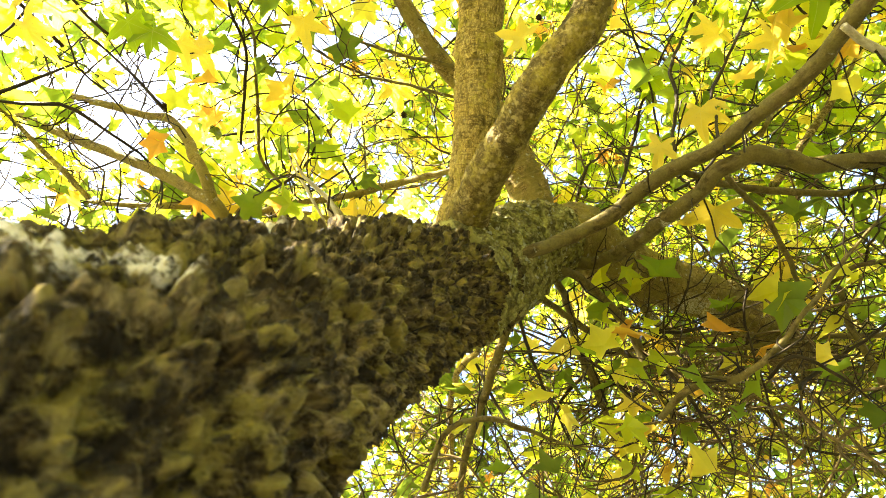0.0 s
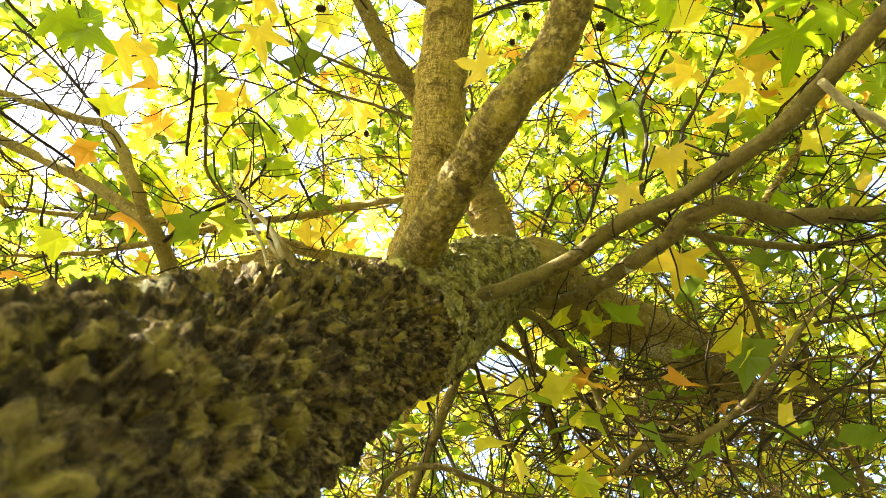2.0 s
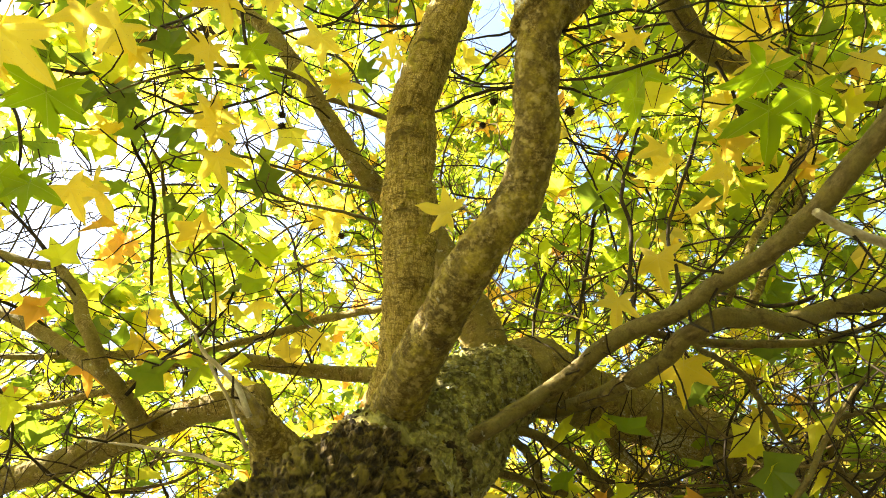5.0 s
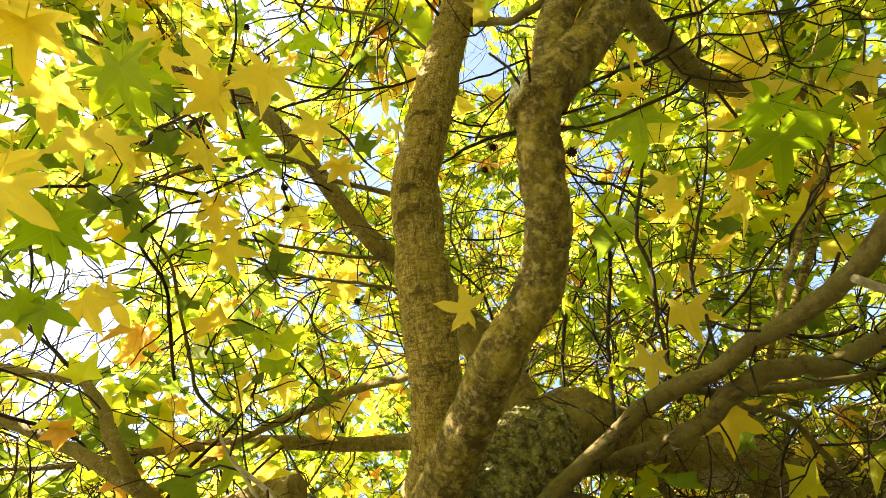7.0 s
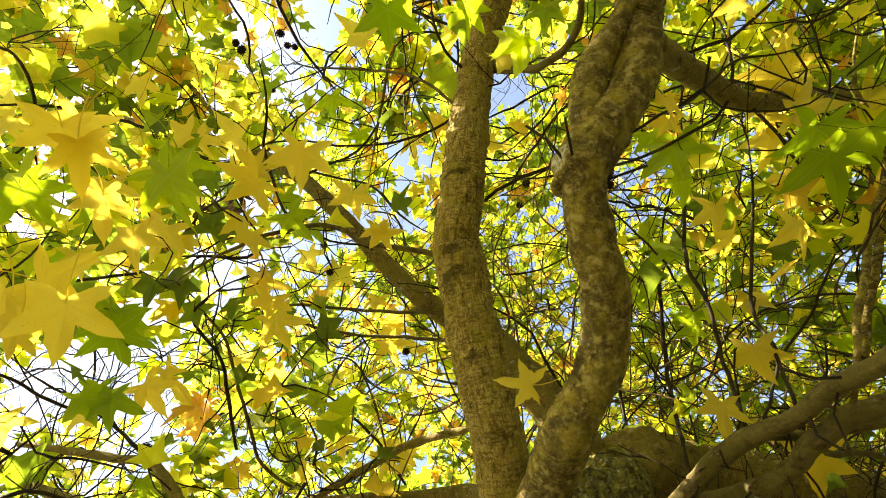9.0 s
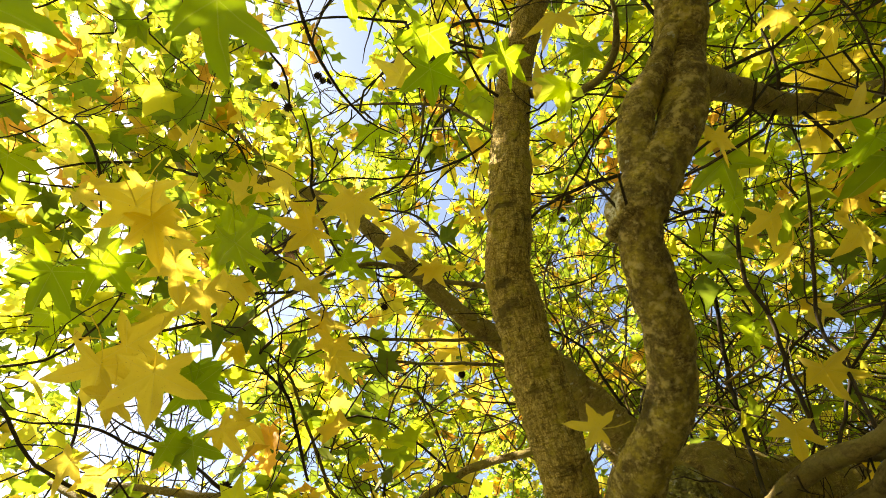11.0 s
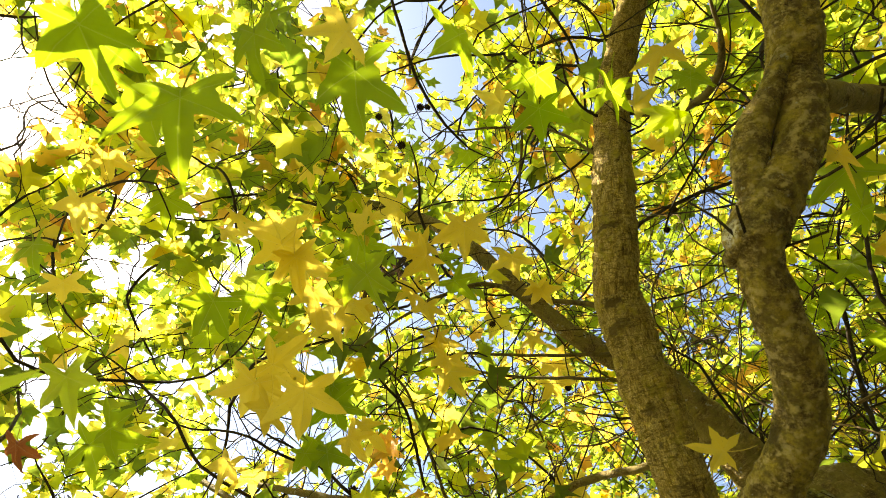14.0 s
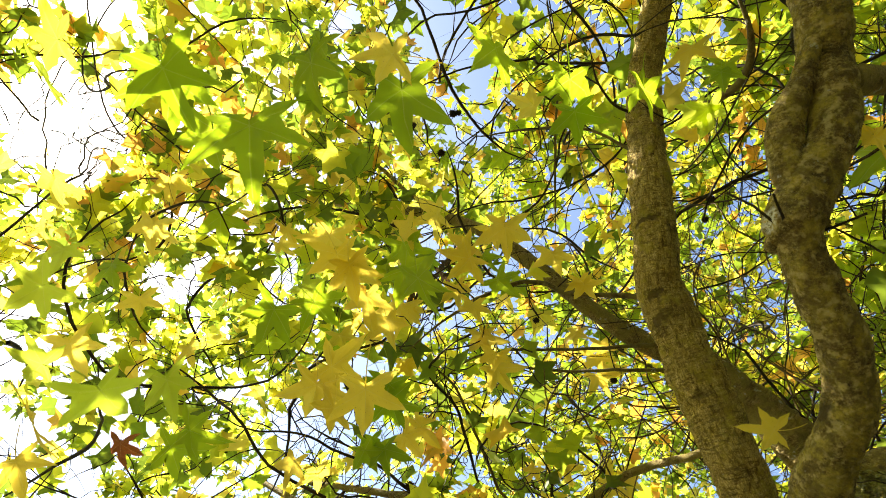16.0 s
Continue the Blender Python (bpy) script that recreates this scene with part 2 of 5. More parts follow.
def leaf_material(name, a, b, spot, spots):
    """A thin blade that lets light through, with veins, blotches and a change from leaf to leaf."""
    k = Mat(name)
    ob = k.coords("Object")
    info = k.add("ShaderNodeObjectInfo")
    uv = k.add("ShaderNodeUVMap").outputs[0]
    col = k.mix(info.outputs["Random"], a, b)
    col = k.mix(k.math("MULTIPLY", k.noise(uv, 3.0, 3), 0.5), col, k.mix(0.5, a, b))
    xyz = k.add("ShaderNodeSeparateXYZ", Vector=uv)
    x, y = k.math("SUBTRACT", xyz.outputs[0], 0.5), k.math("SUBTRACT", xyz.outputs[1], 0.36)
    ang = k.math("ARCTAN2", x, y)
    away = k.math("ABSOLUTE", k.math("SUBTRACT", k.math("FRACT", k.math("ADD", k.math("DIVIDE", ang, radians(60)), 0.5)), 0.5))
    rad = k.math("SQRT", k.math("ADD", k.math("MULTIPLY", x, x), k.math("MULTIPLY", y, y)))
    vein = k.math("LESS_THAN", k.math("MULTIPLY", away, rad), 0.0045)
    ribs = k.math("MULTIPLY", vein, 0.25)
    col = k.mix(ribs, col, k.mix(0.5, b, (0.75, 0.7, 0.35)))
    blot = k.ramp(k.noise(ob, 55.0, 4, 0.6), (spots, (0, 0, 0)), (spots + 0.05, (1, 1, 1)))
    col = k.mix(k.math("MULTIPLY", blot, 0.75), col, spot)
    side = k.noise(uv, 14.0, 4)
    bump = k.add("ShaderNodeBump", Height=k.math("ADD", side, k.math("MULTIPLY", vein, -1.0)), Distance=0.001, Strength=0.5)
    d = k.add("ShaderNodeBsdfDiffuse", Color=col, Normal=bump.outputs[0])
    tr = k.add("ShaderNodeBsdfTranslucent", Color=col, Normal=bump.outputs[0])
    g = k.add("ShaderNodeBsdfGlossy", Color=(1, 1, 1, 1), Roughness=0.42, Normal=bump.outputs[0])
    m1 = k.add("ShaderNodeMixShader", Fac=0.72)
    k.put(m1.inputs[1], d.outputs[0])
    k.put(m1.inputs[2], tr.outputs[0])
    m2 = k.add("ShaderNodeMixShader", Fac=0.02)
    k.put(m2.inputs[1], m1.outputs[0])
    k.put(m2.inputs[2], g.outputs[0])
    k.put(k.out.inputs["Surface"], m2.outputs[0])
    return k.m


LEAF = {
    "yellow": leaf_material("yellow_leaf", (0.80, 0.60, 0.060), (0.84, 0.69, 0.11), (0.30, 0.13, 0.03), 0.66),
    "green": leaf_material("green_leaf", (0.26, 0.40, 0.012), (0.40, 0.52, 0.02), (0.40, 0.36, 0.05), 0.72),
    # lime is the green leaf in sun, the light put into its colour
    "lime": leaf_material("sunlit_green_leaf", (0.46, 0.60, 0.04), (0.62, 0.70, 0.07), (0.50, 0.40, 0.06), 0.74),
    "orange": leaf_material("orange_leaf", (0.80, 0.38, 0.05), (0.85, 0.50, 0.08), (0.30, 0.10, 0.02), 0.66),
    "dead": leaf_material("dead_leaf", (0.030, 0.018, 0.010), (0.065, 0.038, 0.018), (0.015, 0.010, 0.006), 0.60),
    "russet": leaf_material("russet_leaf", (0.30, 0.08, 0.03), (0.42, 0.14, 0.04), (0.12, 0.04, 0.02), 0.60),
}


def crown_material():
    """Leaves too many to tell apart: green to yellow, leaf by leaf."""
    k = Mat("crown_leaves")
    r = k.add("ShaderNodeNewGeometry").outputs["Random Per Island"]
    ob = k.coords("Object")
    zone = k.noise(ob, 0.9, 2)
    r = k.math("ADD", r, k.math("MULTIPLY", k.math("SUBTRACT", zone, 0.5), 0.7))
    col = k.ramp(r, (0.0, (0.06, 0.12, 0.010)), (0.33, (0.19, 0.32, 0.018)), (0.55, (0.55, 0.63, 0.025)), (0.72, (0.80, 0.76, 0.06)), (0.87, (0.86, 0.72, 0.11)), (0.96, (0.82, 0.52, 0.06)), (1.0, (0.68, 0.32, 0.05)))
    col = k.mix(k.math("MULTIPLY", k.noise(ob, 40.0, 3), 0.35), col, (0.35, 0.33, 0.05))
    d = k.add("ShaderNodeBsdfDiffuse", Color=col)
    tr = k.add("ShaderNodeBsdfTranslucent", Color=col)
    g = k.add("ShaderNodeBsdfGlossy", Color=(1, 1, 1, 1), Roughness=0.4)
    m1 = k.add("ShaderNodeMixShader", Fac=0.72)
    k.put(m1.inputs[1], d.outputs[0])
    k.put(m1.inputs[2], tr.outputs[0])
    m2 = k.add("ShaderNodeMixShader", Fac=0.02)
    k.put(m2.inputs[1], m1.outputs[0])
    k.put(m2.inputs[2], g.outputs[0])
    k.put(k.out.inputs["Surface"], m2.outputs[0])
    return k.m


def ground_material():
    k = Mat("leaf_strewn_grass")
    ob = k.coords("Object")
    col = k.ramp(k.noise(ob, 1.2, 6, 0.65), (0.35, (0.03, 0.038, 0.010)), (0.55, (0.065, 0.065, 0.016)), (0.7, (0.12, 0.085, 0.025)))
    col = k.mix(k.ramp(k.noise(ob, 14.0, 4), (0.55, (0, 0, 0)), (0.65, (1, 1, 1))), col, (0.18, 0.13, 0.03))
    bump = k.add("ShaderNodeBump", Height=k.noise(ob, 30.0, 5), Distance=0.03, Strength=0.8)
    s = k.add("ShaderNodeBsdfPrincipled", Base_Color=col, Roughness=0.95, Normal=bump.outputs[0])
    k.put(k.out.inputs["Surface"], s.outputs[0])
    return k.m


crown_leaves = crown_material()

# ---- ground ----
gm = bpy.data.meshes.new("ground")
N, SPAN = 60, 600.0
axis = [SPAN * math.copysign(abs(2 * i / N - 1) ** 2.2, i - N / 2) for i in range(N + 1)]
gv = [(x, y, 0.12 * noise.noise((x * 0.3, y * 0.3, 0)) if abs(x) + abs(y) > 1.5 else 0.0) for y in axis for x in axis]
gf = [(j * (N + 1) + i, j * (N + 1) + i + 1, (j + 1) * (N + 1) + i + 1, (j + 1) * (N + 1) + i) for j in range(N) for i in range(N)]
gm.from_pydata(gv, [], gf)
gm.materials.append(ground_material())
ground = tagged(new("ground", gm), "grass strewn with fallen autumn leaves", "ground", kind="structure")

# ---- the tree ----
tree = tagged(new("sweetgum_tree"), "sweetgum tree with mossy leaning trunk in yellow autumn leaf", "tree")


def child(name, mesh, parent, label="", kind=""):
    ob = new(name, mesh)
    ob.parent = parent
    return tagged(ob, label, kind=kind)


def spline(nodes, step):
    """Points along a smooth curve through nodes (x, y, z, radius), about step apart."""
    p = np.array(nodes, float)
    p = np.vstack([2 * p[0] - p[1], p, 2 * p[-1] - p[-2]])
    out = []
    for a, b, c, d in zip(p[:-3], p[1:-2], p[2:-1], p[3:]):
        n = max(2, int(np.linalg.norm((c - b)[:3]) / step))
        t = np.linspace(0, 1, n, endpoint=False)[:, None]
        out.append(0.5 * (2 * b + (c - a) * t + (2 * a - 5 * b + 4 * c - d) * t**2 + (3 * b - a - 3 * c + d) * t**3))
    out = np.vstack(out + [p[-2:-1]])
    out[:, 3] = np.maximum(out[:, 3], 0.0006)
    return out


def tube(points, sides, relief=None):
    """Vertices, faces and uv (metres round and along) of a tube; relief(angle, s, place, r) gives its radius."""
    c, r = points[:, :3], points[:, 3]
    tan = np.gradient(c, axis=0)
    tan /= np.linalg.norm(tan, axis=1)[:, None] + 1e-12
    s = np.r_[0, np.cumsum(np.linalg.norm(np.diff(c, axis=0), axis=1))]
    side = np.cross(tan[0], (0.3, 0.2, 1.0))
    verts, uvs = [], []
    for i in range(len(c)):
        side = side - (side @ tan[i]) * tan[i]
        side /= np.linalg.norm(side)
        up = np.cross(tan[i], side)
        for k in range(sides):
            a = 2 * math.pi * k / sides
            d = math.cos(a) * side + math.sin(a) * up
            rr = r[i] if relief is None else relief(a, s[i], c[i] + d * r[i], r[i])
            verts.append(tuple(c[i] + d * rr))
    faces = [(i * sides + k, i * sides + (k + 1) % sides, (i + 1) * sides + (k + 1) % sides, (i + 1) * sides + k) for i in range(len(c) - 1) for k in range(sides)]
    mean = float(r.mean())
    for i in range(len(c) - 1):
        for k in range(sides):
            u0, u1 = 2 * math.pi * mean * k / sides, 2 * math.pi * mean * (k + 1) / sides
            uvs += [(u0, s[i]), (u1, s[i]), (u1, s[i + 1]), (u0, s[i + 1])]
    for base, order in ((0, -1), ((len(c) - 1) * sides, 1)):
        ring = [base + k for k in range(sides)][::order]
        faces.append(tuple(ring))
        uvs += [(0.01 * math.cos(6.28 * k / sides), 0.01 * math.sin(6.28 * k / sides)) for k in range(sides)]
    return verts, faces, uvs


def mesh_of(name, verts, faces, uvs, material, smooth=True):
    m = bpy.data.meshes.new(name)
    m.from_pydata(verts, [], faces)
    layer = m.uv_layers.new(name="uv")
    layer.data.foreach_set("uv", np.array(uvs, np.float32).ravel())
    m.materials.append(material)
    if smooth:
        m.polygons.foreach_set("use_smooth", [True] * len(m.polygons))
    return m


def branch(name, material, nodes, label=""):
    """One limb, stem or twig with swellings, knots and an uneven line."""
    big = max(n[3] for n in nodes)
    sides, step = (80, 0.005) if big > 0.028 else (14, 0.012) if big > 0.009 else (7, 0.016)
    pts = spline(nodes, step)
    if big < 0.012:
        m = len(pts)
        for i in range(m):
            pts[i][3] *= 1 - 0.75 * max(0.0, (i / m - 0.6) / 0.4)
    seed = Vector((nodes[0][0] * 37, nodes[0][1] * 53, nodes[0][2] * 71))
    if big < 0.02:
        for i in range(1, len(pts) - 1):
            w = noise.noise_vector(Vector(pts[i][:3]) * 22 + seed) * min(0.004, pts[i][3] * 0.9)
            pts[i][:3] += np.array(w)

    scars = [k for k in KNOTS if np.linalg.norm(pts[:, :3] - np.array(k[:3]), axis=1).min() < big + 0.03]

    def relief(a, s, place, r):
        v = Vector(place)
        lump = noise.noise(v * 16 + seed) * 0.10 + noise.noise(v * 45 + seed) * 0.06
        ring = max(0.0, noise.noise((seed.x, seed.y + 0.6 * math.sin(a), s * 26)) - 0.2) * 0.16
        if big < 0.028:
            return r * (1 + lump + ring)
        rough = noise.noise(v * 90) * 0.035 + noise.noise(v * 170) * 0.035 + noise.noise((a * 9, s * 26, seed.x)) * 0.03
        crease = max(0.0, 1 - abs(noise.noise((seed.x + 0.9 * math.sin(a), seed.y + 0.9 * math.cos(a), s * 34))) * 7) * 0.07
        r = r * (1 + lump + ring + rough - crease)
        for x, y, z, wide, high in scars:
            d = ((place[0] - x) ** 2 + (place[1] - y) ** 2 + ((place[2] - z) * wide / high * 0.8) ** 2) ** 0.5 / wide
            if d < 1.6:
                r += 0.0025 * (math.exp(-((d - 1.0) / 0.28) ** 2) - 0.9 * math.exp(-((d / 0.55) ** 2)))
        return r

    v, f, u = tube(pts, sides, relief if big > 0.005 else None)
    on = tree
    if name in ("twig", "splinter") and BEARERS:
        on = min(BEARERS, key=lambda b: np.linalg.norm(b[0][:, :3] - pts[0, :3], axis=1).min())[1]
    ob = child(name, mesh_of(name, v, f, u, material), on, label)
    GROWN.append((pts, big))
    if on is tree:
        BEARERS.append((pts, ob))
    return ob


GROWN, BEARERS = [], []
# trunk: leans past the camera and swells into the fork
U = Vector((0.29, 0.62, 0.73)).normalized()
trunk_nodes = [(-0.520, -0.160, -0.100, 0.3031), (-0.500, -0.140, 0.121, 0.2475), (-0.431, -0.090, 0.562, 0.2071), (-0.354, 0.000, 0.900, 0.1899), (-0.294, 0.076, 1.120, 0.1768), (-0.235, 0.205, 1.341, 0.1505), (-0.186, 0.309, 1.508, 0.1354), (-0.129, 0.428, 1.686, 0.1234), (-0.085, 0.523, 1.815, 0.1219), (-0.044, 0.612, 1.922, 0.1247), (0.007, 0.694, 2.023, 0.1236), (0.076, 0.750, 2.127, 0.1212), (0.147, 0.792, 2.232, 0.1128), (0.216, 0.831, 2.325, 0.1059), (0.274, 0.877, 2.390, 0.0929), (0.326, 0.925, 2.433, 0.0611), (0.348, 0.952, 2.454, 0.0205)]


def trunk_relief(a, s, place, r):
    """Bark split into plates: long ridges below, shorter and rounder plates towards the fork, with deep cracks between."""
    v = Vector(place)
    along_v = v.dot(U)
    across = v - U * along_v
    w = noise.noise_vector(v * 17) * 0.5 + noise.noise_vector(v * 52) * 0.35
    rise = along_v * 17 + 12 * max(0.0, along_v - 1.35) + 10 * max(0.0, along_v - 1.7)
    q = across * 38 + U * rise + w
    slit = max(0.0, 1 - abs(noise.noise(q)) * 3.6)
    split = max(0.0, 1 - abs(noise.noise(v * 66 + w + Vector((2, 9, 4)))) * 3.2)
    d = noise.voronoi(v * 58 + w * 1.6)[0]
    crust = min(1.0, (d[1] - d[0]) / 0.4)
    groove = max(0.0, 1 - abs(noise.noise(across * 20 + U * (3.4 * along_v) + w)) * 2.8)
    step = noise.noise(q * 0.8 + Vector((5, 1, 8)))
    pit = max(0.0, noise.noise(v * 95 + Vector((1, 4, 2))) - 0.1)
    fine = noise.noise(v * 180) + 0.7 * noise.noise(v * 340)
    swell = noise.noise(v * 9) * 0.009 + noise.noise(v * 24) * 0.004
    low = min(1.0, r / 0.11) ** 2
    return r + low * (swell + 0.005 - 0.014 * slit - 0.007 * split + 0.005 * crust - 0.017 * groove + 0.006 * step - 0.009 * pit + 0.0028 * fine)


tp = spline(trunk_nodes, 0.0028)
tp = np.vstack([tp[tp[:, 2] < 1.2][::6], tp[tp[:, 2] >= 1.2]])
low = tp[tp[:, 2] < 2.10]
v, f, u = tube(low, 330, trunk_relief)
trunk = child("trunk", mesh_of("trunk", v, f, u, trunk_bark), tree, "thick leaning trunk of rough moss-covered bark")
BEARERS.append((low, trunk))


def bulge_relief(a, s, place, r):
    v = Vector(place)
    fuzz = noise.noise(v * 70) * 0.006 + noise.noise(v * 150) * 0.005 + noise.noise(v * 300) * 0.003
    return r + noise.noise(v * 9) * 0.009 + noise.noise(v * 28) * 0.006 + fuzz


v, f, u = tube(tp[tp[:, 2] > 2.03], 200, bulge_relief)
child("bulge", mesh_of("bulge", v, f, u, bulge_bark), tree, "swollen fork covered in grey-green moss")

branchmat = branchm
twig = twigm
stub = stubm
branch("stem", stem, [(0.020, 0.814, 2.183, 0.1053), (0.030, 0.749, 2.186, 0.0802), (0.040, 0.695, 2.198, 0.0608), (0.057, 0.626, 2.230, 0.0503), (0.067, 0.558, 2.277, 0.0472), (0.073, 0.495, 2.332, 0.0477), (0.078, 0.434, 2.417, 0.0512), (0.083, 0.368, 2.504, 0.0491), (0.093, 0.296, 2.596, 0.0475), (0.103, 0.261, 2.618, 0.0451), (0.148, 0.186, 2.717, 0.0455), (0.201, 0.115, 2.866, 0.0424), (0.273, 0.034, 3.037, 0.0410), (0.365, -0.071, 3.152, 0.0372), (0.522, -0.217, 3.331, 0.0319), (0.760, -0.459, 3.712, 0.0318), (1.257, -0.970, 4.616, 0.0318)], "straight upright stem with ringed greenish brown bark")
branch("stem", stemb, [(0.020, 0.770, 2.170, 0.0650), (0.034, 0.690, 2.150, 0.0520), (0.052, 0.600, 2.135, 0.0420), (0.077, 0.521, 2.127, 0.0365), (0.099, 0.472, 2.132, 0.0350), (0.125, 0.423, 2.140, 0.0340), (0.153, 0.365, 2.147, 0.0325), (0.188, 0.308, 2.158, 0.0310), (0.226, 0.270, 2.176, 0.0300), (0.244, 0.239, 2.197, 0.0304), (0.252, 0.211, 2.214, 0.0301), (0.257, 0.178, 2.229, 0.0307), (0.256, 0.143, 2.247, 0.0300), (0.258, 0.109, 2.263, 0.0285), (0.262, 0.083, 2.276, 0.0278), (0.266, 0.069, 2.283, 0.0291), (0.269, 0.059, 2.294, 0.0377), (0.281, 0.049, 2.308, 0.0359), (0.303, 0.036, 2.325, 0.0355), (0.321, 0.028, 2.341, 0.0352), (0.342, 0.018, 2.352, 0.0310), (0.366, 0.006, 2.374, 0.0292), (0.392, -0.010, 2.413, 0.0324), (0.411, -0.031, 2.448, 0.0333), (0.428, -0.053, 2.488, 0.0351), (0.447, -0.095, 2.506, 0.0348), (0.461, -0.126, 2.537, 0.0361), (0.483, -0.163, 2.580, 0.0370), (0.560, -0.248, 2.712, 0.0374), (0.728, -0.407, 2.966, 0.0378)], "twisting stem with mottled grey and olive bark")
branch("limb", stemb, [(0.299, 0.037, 2.328, 0.0171), (0.297, 0.016, 2.344, 0.0216), (0.305, 0.001, 2.368, 0.0235), (0.317, -0.014, 2.389, 0.0245), (0.332, -0.028, 2.408, 0.0233), (0.351, -0.041, 2.424, 0.0212), (0.376, -0.056, 2.443, 0.0176), (0.399, -0.074, 2.463, 0.0139), (0.422, -0.093, 2.483, 0.0101)], "short branch looping against the twisting stem")
# folded collar where the twisting stem once broke
COLLAR, ACROSS, RISE = Vector((0.268, 0.060, 2.292)), Vector((0.93, 0.30, -0.22)).normalized(), Vector((0.25, -0.35, 0.90)).normalized()
TOWARD = ACROSS.cross(RISE).normalized()
fold = [COLLAR + 0.031 * (math.cos(a) * ACROSS + math.sin(a) * TOWARD) + 0.016 * math.cos(a) * RISE for a in [2 * math.pi * k / 14 for k in range(15)]]
branch("collar", stemb, [(p.x, p.y, p.z, 0.0085 + 0.0025 * math.sin(5 * k)) for k, p in enumerate(fold)], "folded bark collar round the twisting stem")
branch("limb", limbm, [(0.240, 0.908, 2.393, 0.0749), (0.237, 0.828, 2.465, 0.0572), (0.211, 0.767, 2.528, 0.0508), (0.162, 0.689, 2.601, 0.0440), (0.109, 0.621, 2.683, 0.0372), (0.016, 0.564, 2.745, 0.0283), (-0.039, 0.505, 2.786, 0.0241), (-0.093, 0.442, 2.845, 0.0225), (-0.170, 0.342, 2.948, 0.0223), (-0.274, 0.241, 3.088, 0.0205), (-0.399, 0.191, 3.238, 0.0186), (-0.583, 0.158, 3.440, 0.0171), (-0.826, 0.114, 3.653, 0.0144), (-1.292, 0.007, 4.064, 0.0108)], "slanting limb crossing behind the straight stem")
branch("limb", limbm, [(0.429, -0.024, 2.455, 0.0249), (0.490, 0.023, 2.523, 0.0227), (0.616, 0.121, 2.649, 0.0238), (0.782, 0.243, 2.787, 0.0238), (0.987, 0.323, 2.889, 0.0233), (1.259, 0.400, 2.970, 0.0232), (1.771, 0.535, 3.114, 0.0214), (2.624, 0.700, 3.357, 0.0173)], "dark limb reaching out from the twisting stem")
branch("limb", limbm, [(0.278, 0.883, 2.410, 0.0812), (0.357, 0.909, 2.449, 0.0901), (0.468, 1.005, 2.466, 0.0836), (0.585, 1.057, 2.450, 0.0748), (0.719, 1.091, 2.419, 0.0700), (0.848, 1.129, 2.381, 0.0665), (0.969, 1.236, 2.388, 0.0624), (1.192, 1.470, 2.495, 0.0609), (1.627, 1.820, 2.747, 0.0578), (2.151, 2.116, 3.167, 0.0521)], "thick smooth limb curving away from the fork")
branch("branch", limbm, [(-0.269, 0.840, 2.366, 0.0330), (-0.452, 0.910, 2.394, 0.0318), (-0.642, 1.018, 2.419, 0.0325), (-0.816, 1.099, 2.428, 0.0326), (-1.049, 1.201, 2.443, 0.0321), (-1.525, 1.412, 2.519, 0.0325), (-2.567, 1.845, 2.778, 0.0321)], "thick bare branch")
branch("branch", limbm, [(0.031, 0.934, 2.479, 0.0201), (-0.052, 1.014, 2.573, 0.0219), (-0.179, 1.018, 2.595, 0.0205), (-0.316, 0.988, 2.606, 0.0194), (-0.446, 0.950, 2.606, 0.0168), (-0.592, 0.931, 2.610, 0.0135), (-0.734, 0.917, 2.607, 0.0105), (-0.993, 0.908, 2.611, 0.0074), (-1.266, 0.930, 2.685, 0.0046)])
branch("branch", limbm, [(-0.594, 1.002, 2.413, 0.0237), (-0.537, 0.844, 2.345, 0.0198), (-0.540, 0.720, 2.336, 0.0161), (-0.613, 0.706, 2.382, 0.0147), (-0.712, 0.702, 2.449, 0.0134), (-0.849, 0.696, 2.527, 0.0128), (-1.140, 0.694, 2.688, 0.0118), (-1.518, 0.682, 2.929, 0.0094)])
branch("branch", limbm, [(-0.546, 0.713, 2.339, 0.0138), (-0.566, 0.643, 2.375, 0.0136), (-0.653, 0.618, 2.503, 0.0122), (-0.710, 0.608, 2.564, 0.0107), (-0.781, 0.611, 2.593, 0.0103), (-0.877, 0.605, 2.632, 0.0098), (-1.137, 0.597, 2.740, 0.0076)])
branch("branch", limbm, [(0.106, 0.754, 2.574, 0.0092), (0.043, 0.766, 2.571, 0.0092), (-0.016, 0.786, 2.580, 0.0093), (-0.176, 0.874, 2.653, 0.0108), (-0.337, 0.898, 2.622, 0.0099), (-0.453, 0.862, 2.541, 0.0092), (-0.584, 0.841, 2.428, 0.0091), (-0.748, 0.876, 2.418, 0.0092), (-0.891, 0.901, 2.423, 0.0093), (-1.103, 0.930, 2.437, 0.0068)])
branch("branch", branchmat, [(0.131, 0.705, 2.110, 0.0177), (0.165, 0.687, 2.119, 0.0147), (0.213, 0.690, 2.151, 0.0142), (0.284, 0.698, 2.198, 0.0154), (0.369, 0.670, 2.232, 0.0167), (0.415, 0.606, 2.234, 0.0166), (0.459, 0.548, 2.222, 0.0159), (0.505, 0.498, 2.197, 0.0142), (0.545, 0.433, 2.183, 0.0135), (0.565, 0.363, 2.148, 0.0132), (0.580, 0.288, 2.115, 0.0131), (0.571, 0.238, 2.089, 0.0128), (0.589, 0.187, 2.089, 0.0122), (0.616, 0.136, 2.100, 0.0116), (0.691, 0.047, 2.147, 0.0107), (0.811, -0.081, 2.254, 0.0097)], "long grey-brown branch sweeping out from the fork")
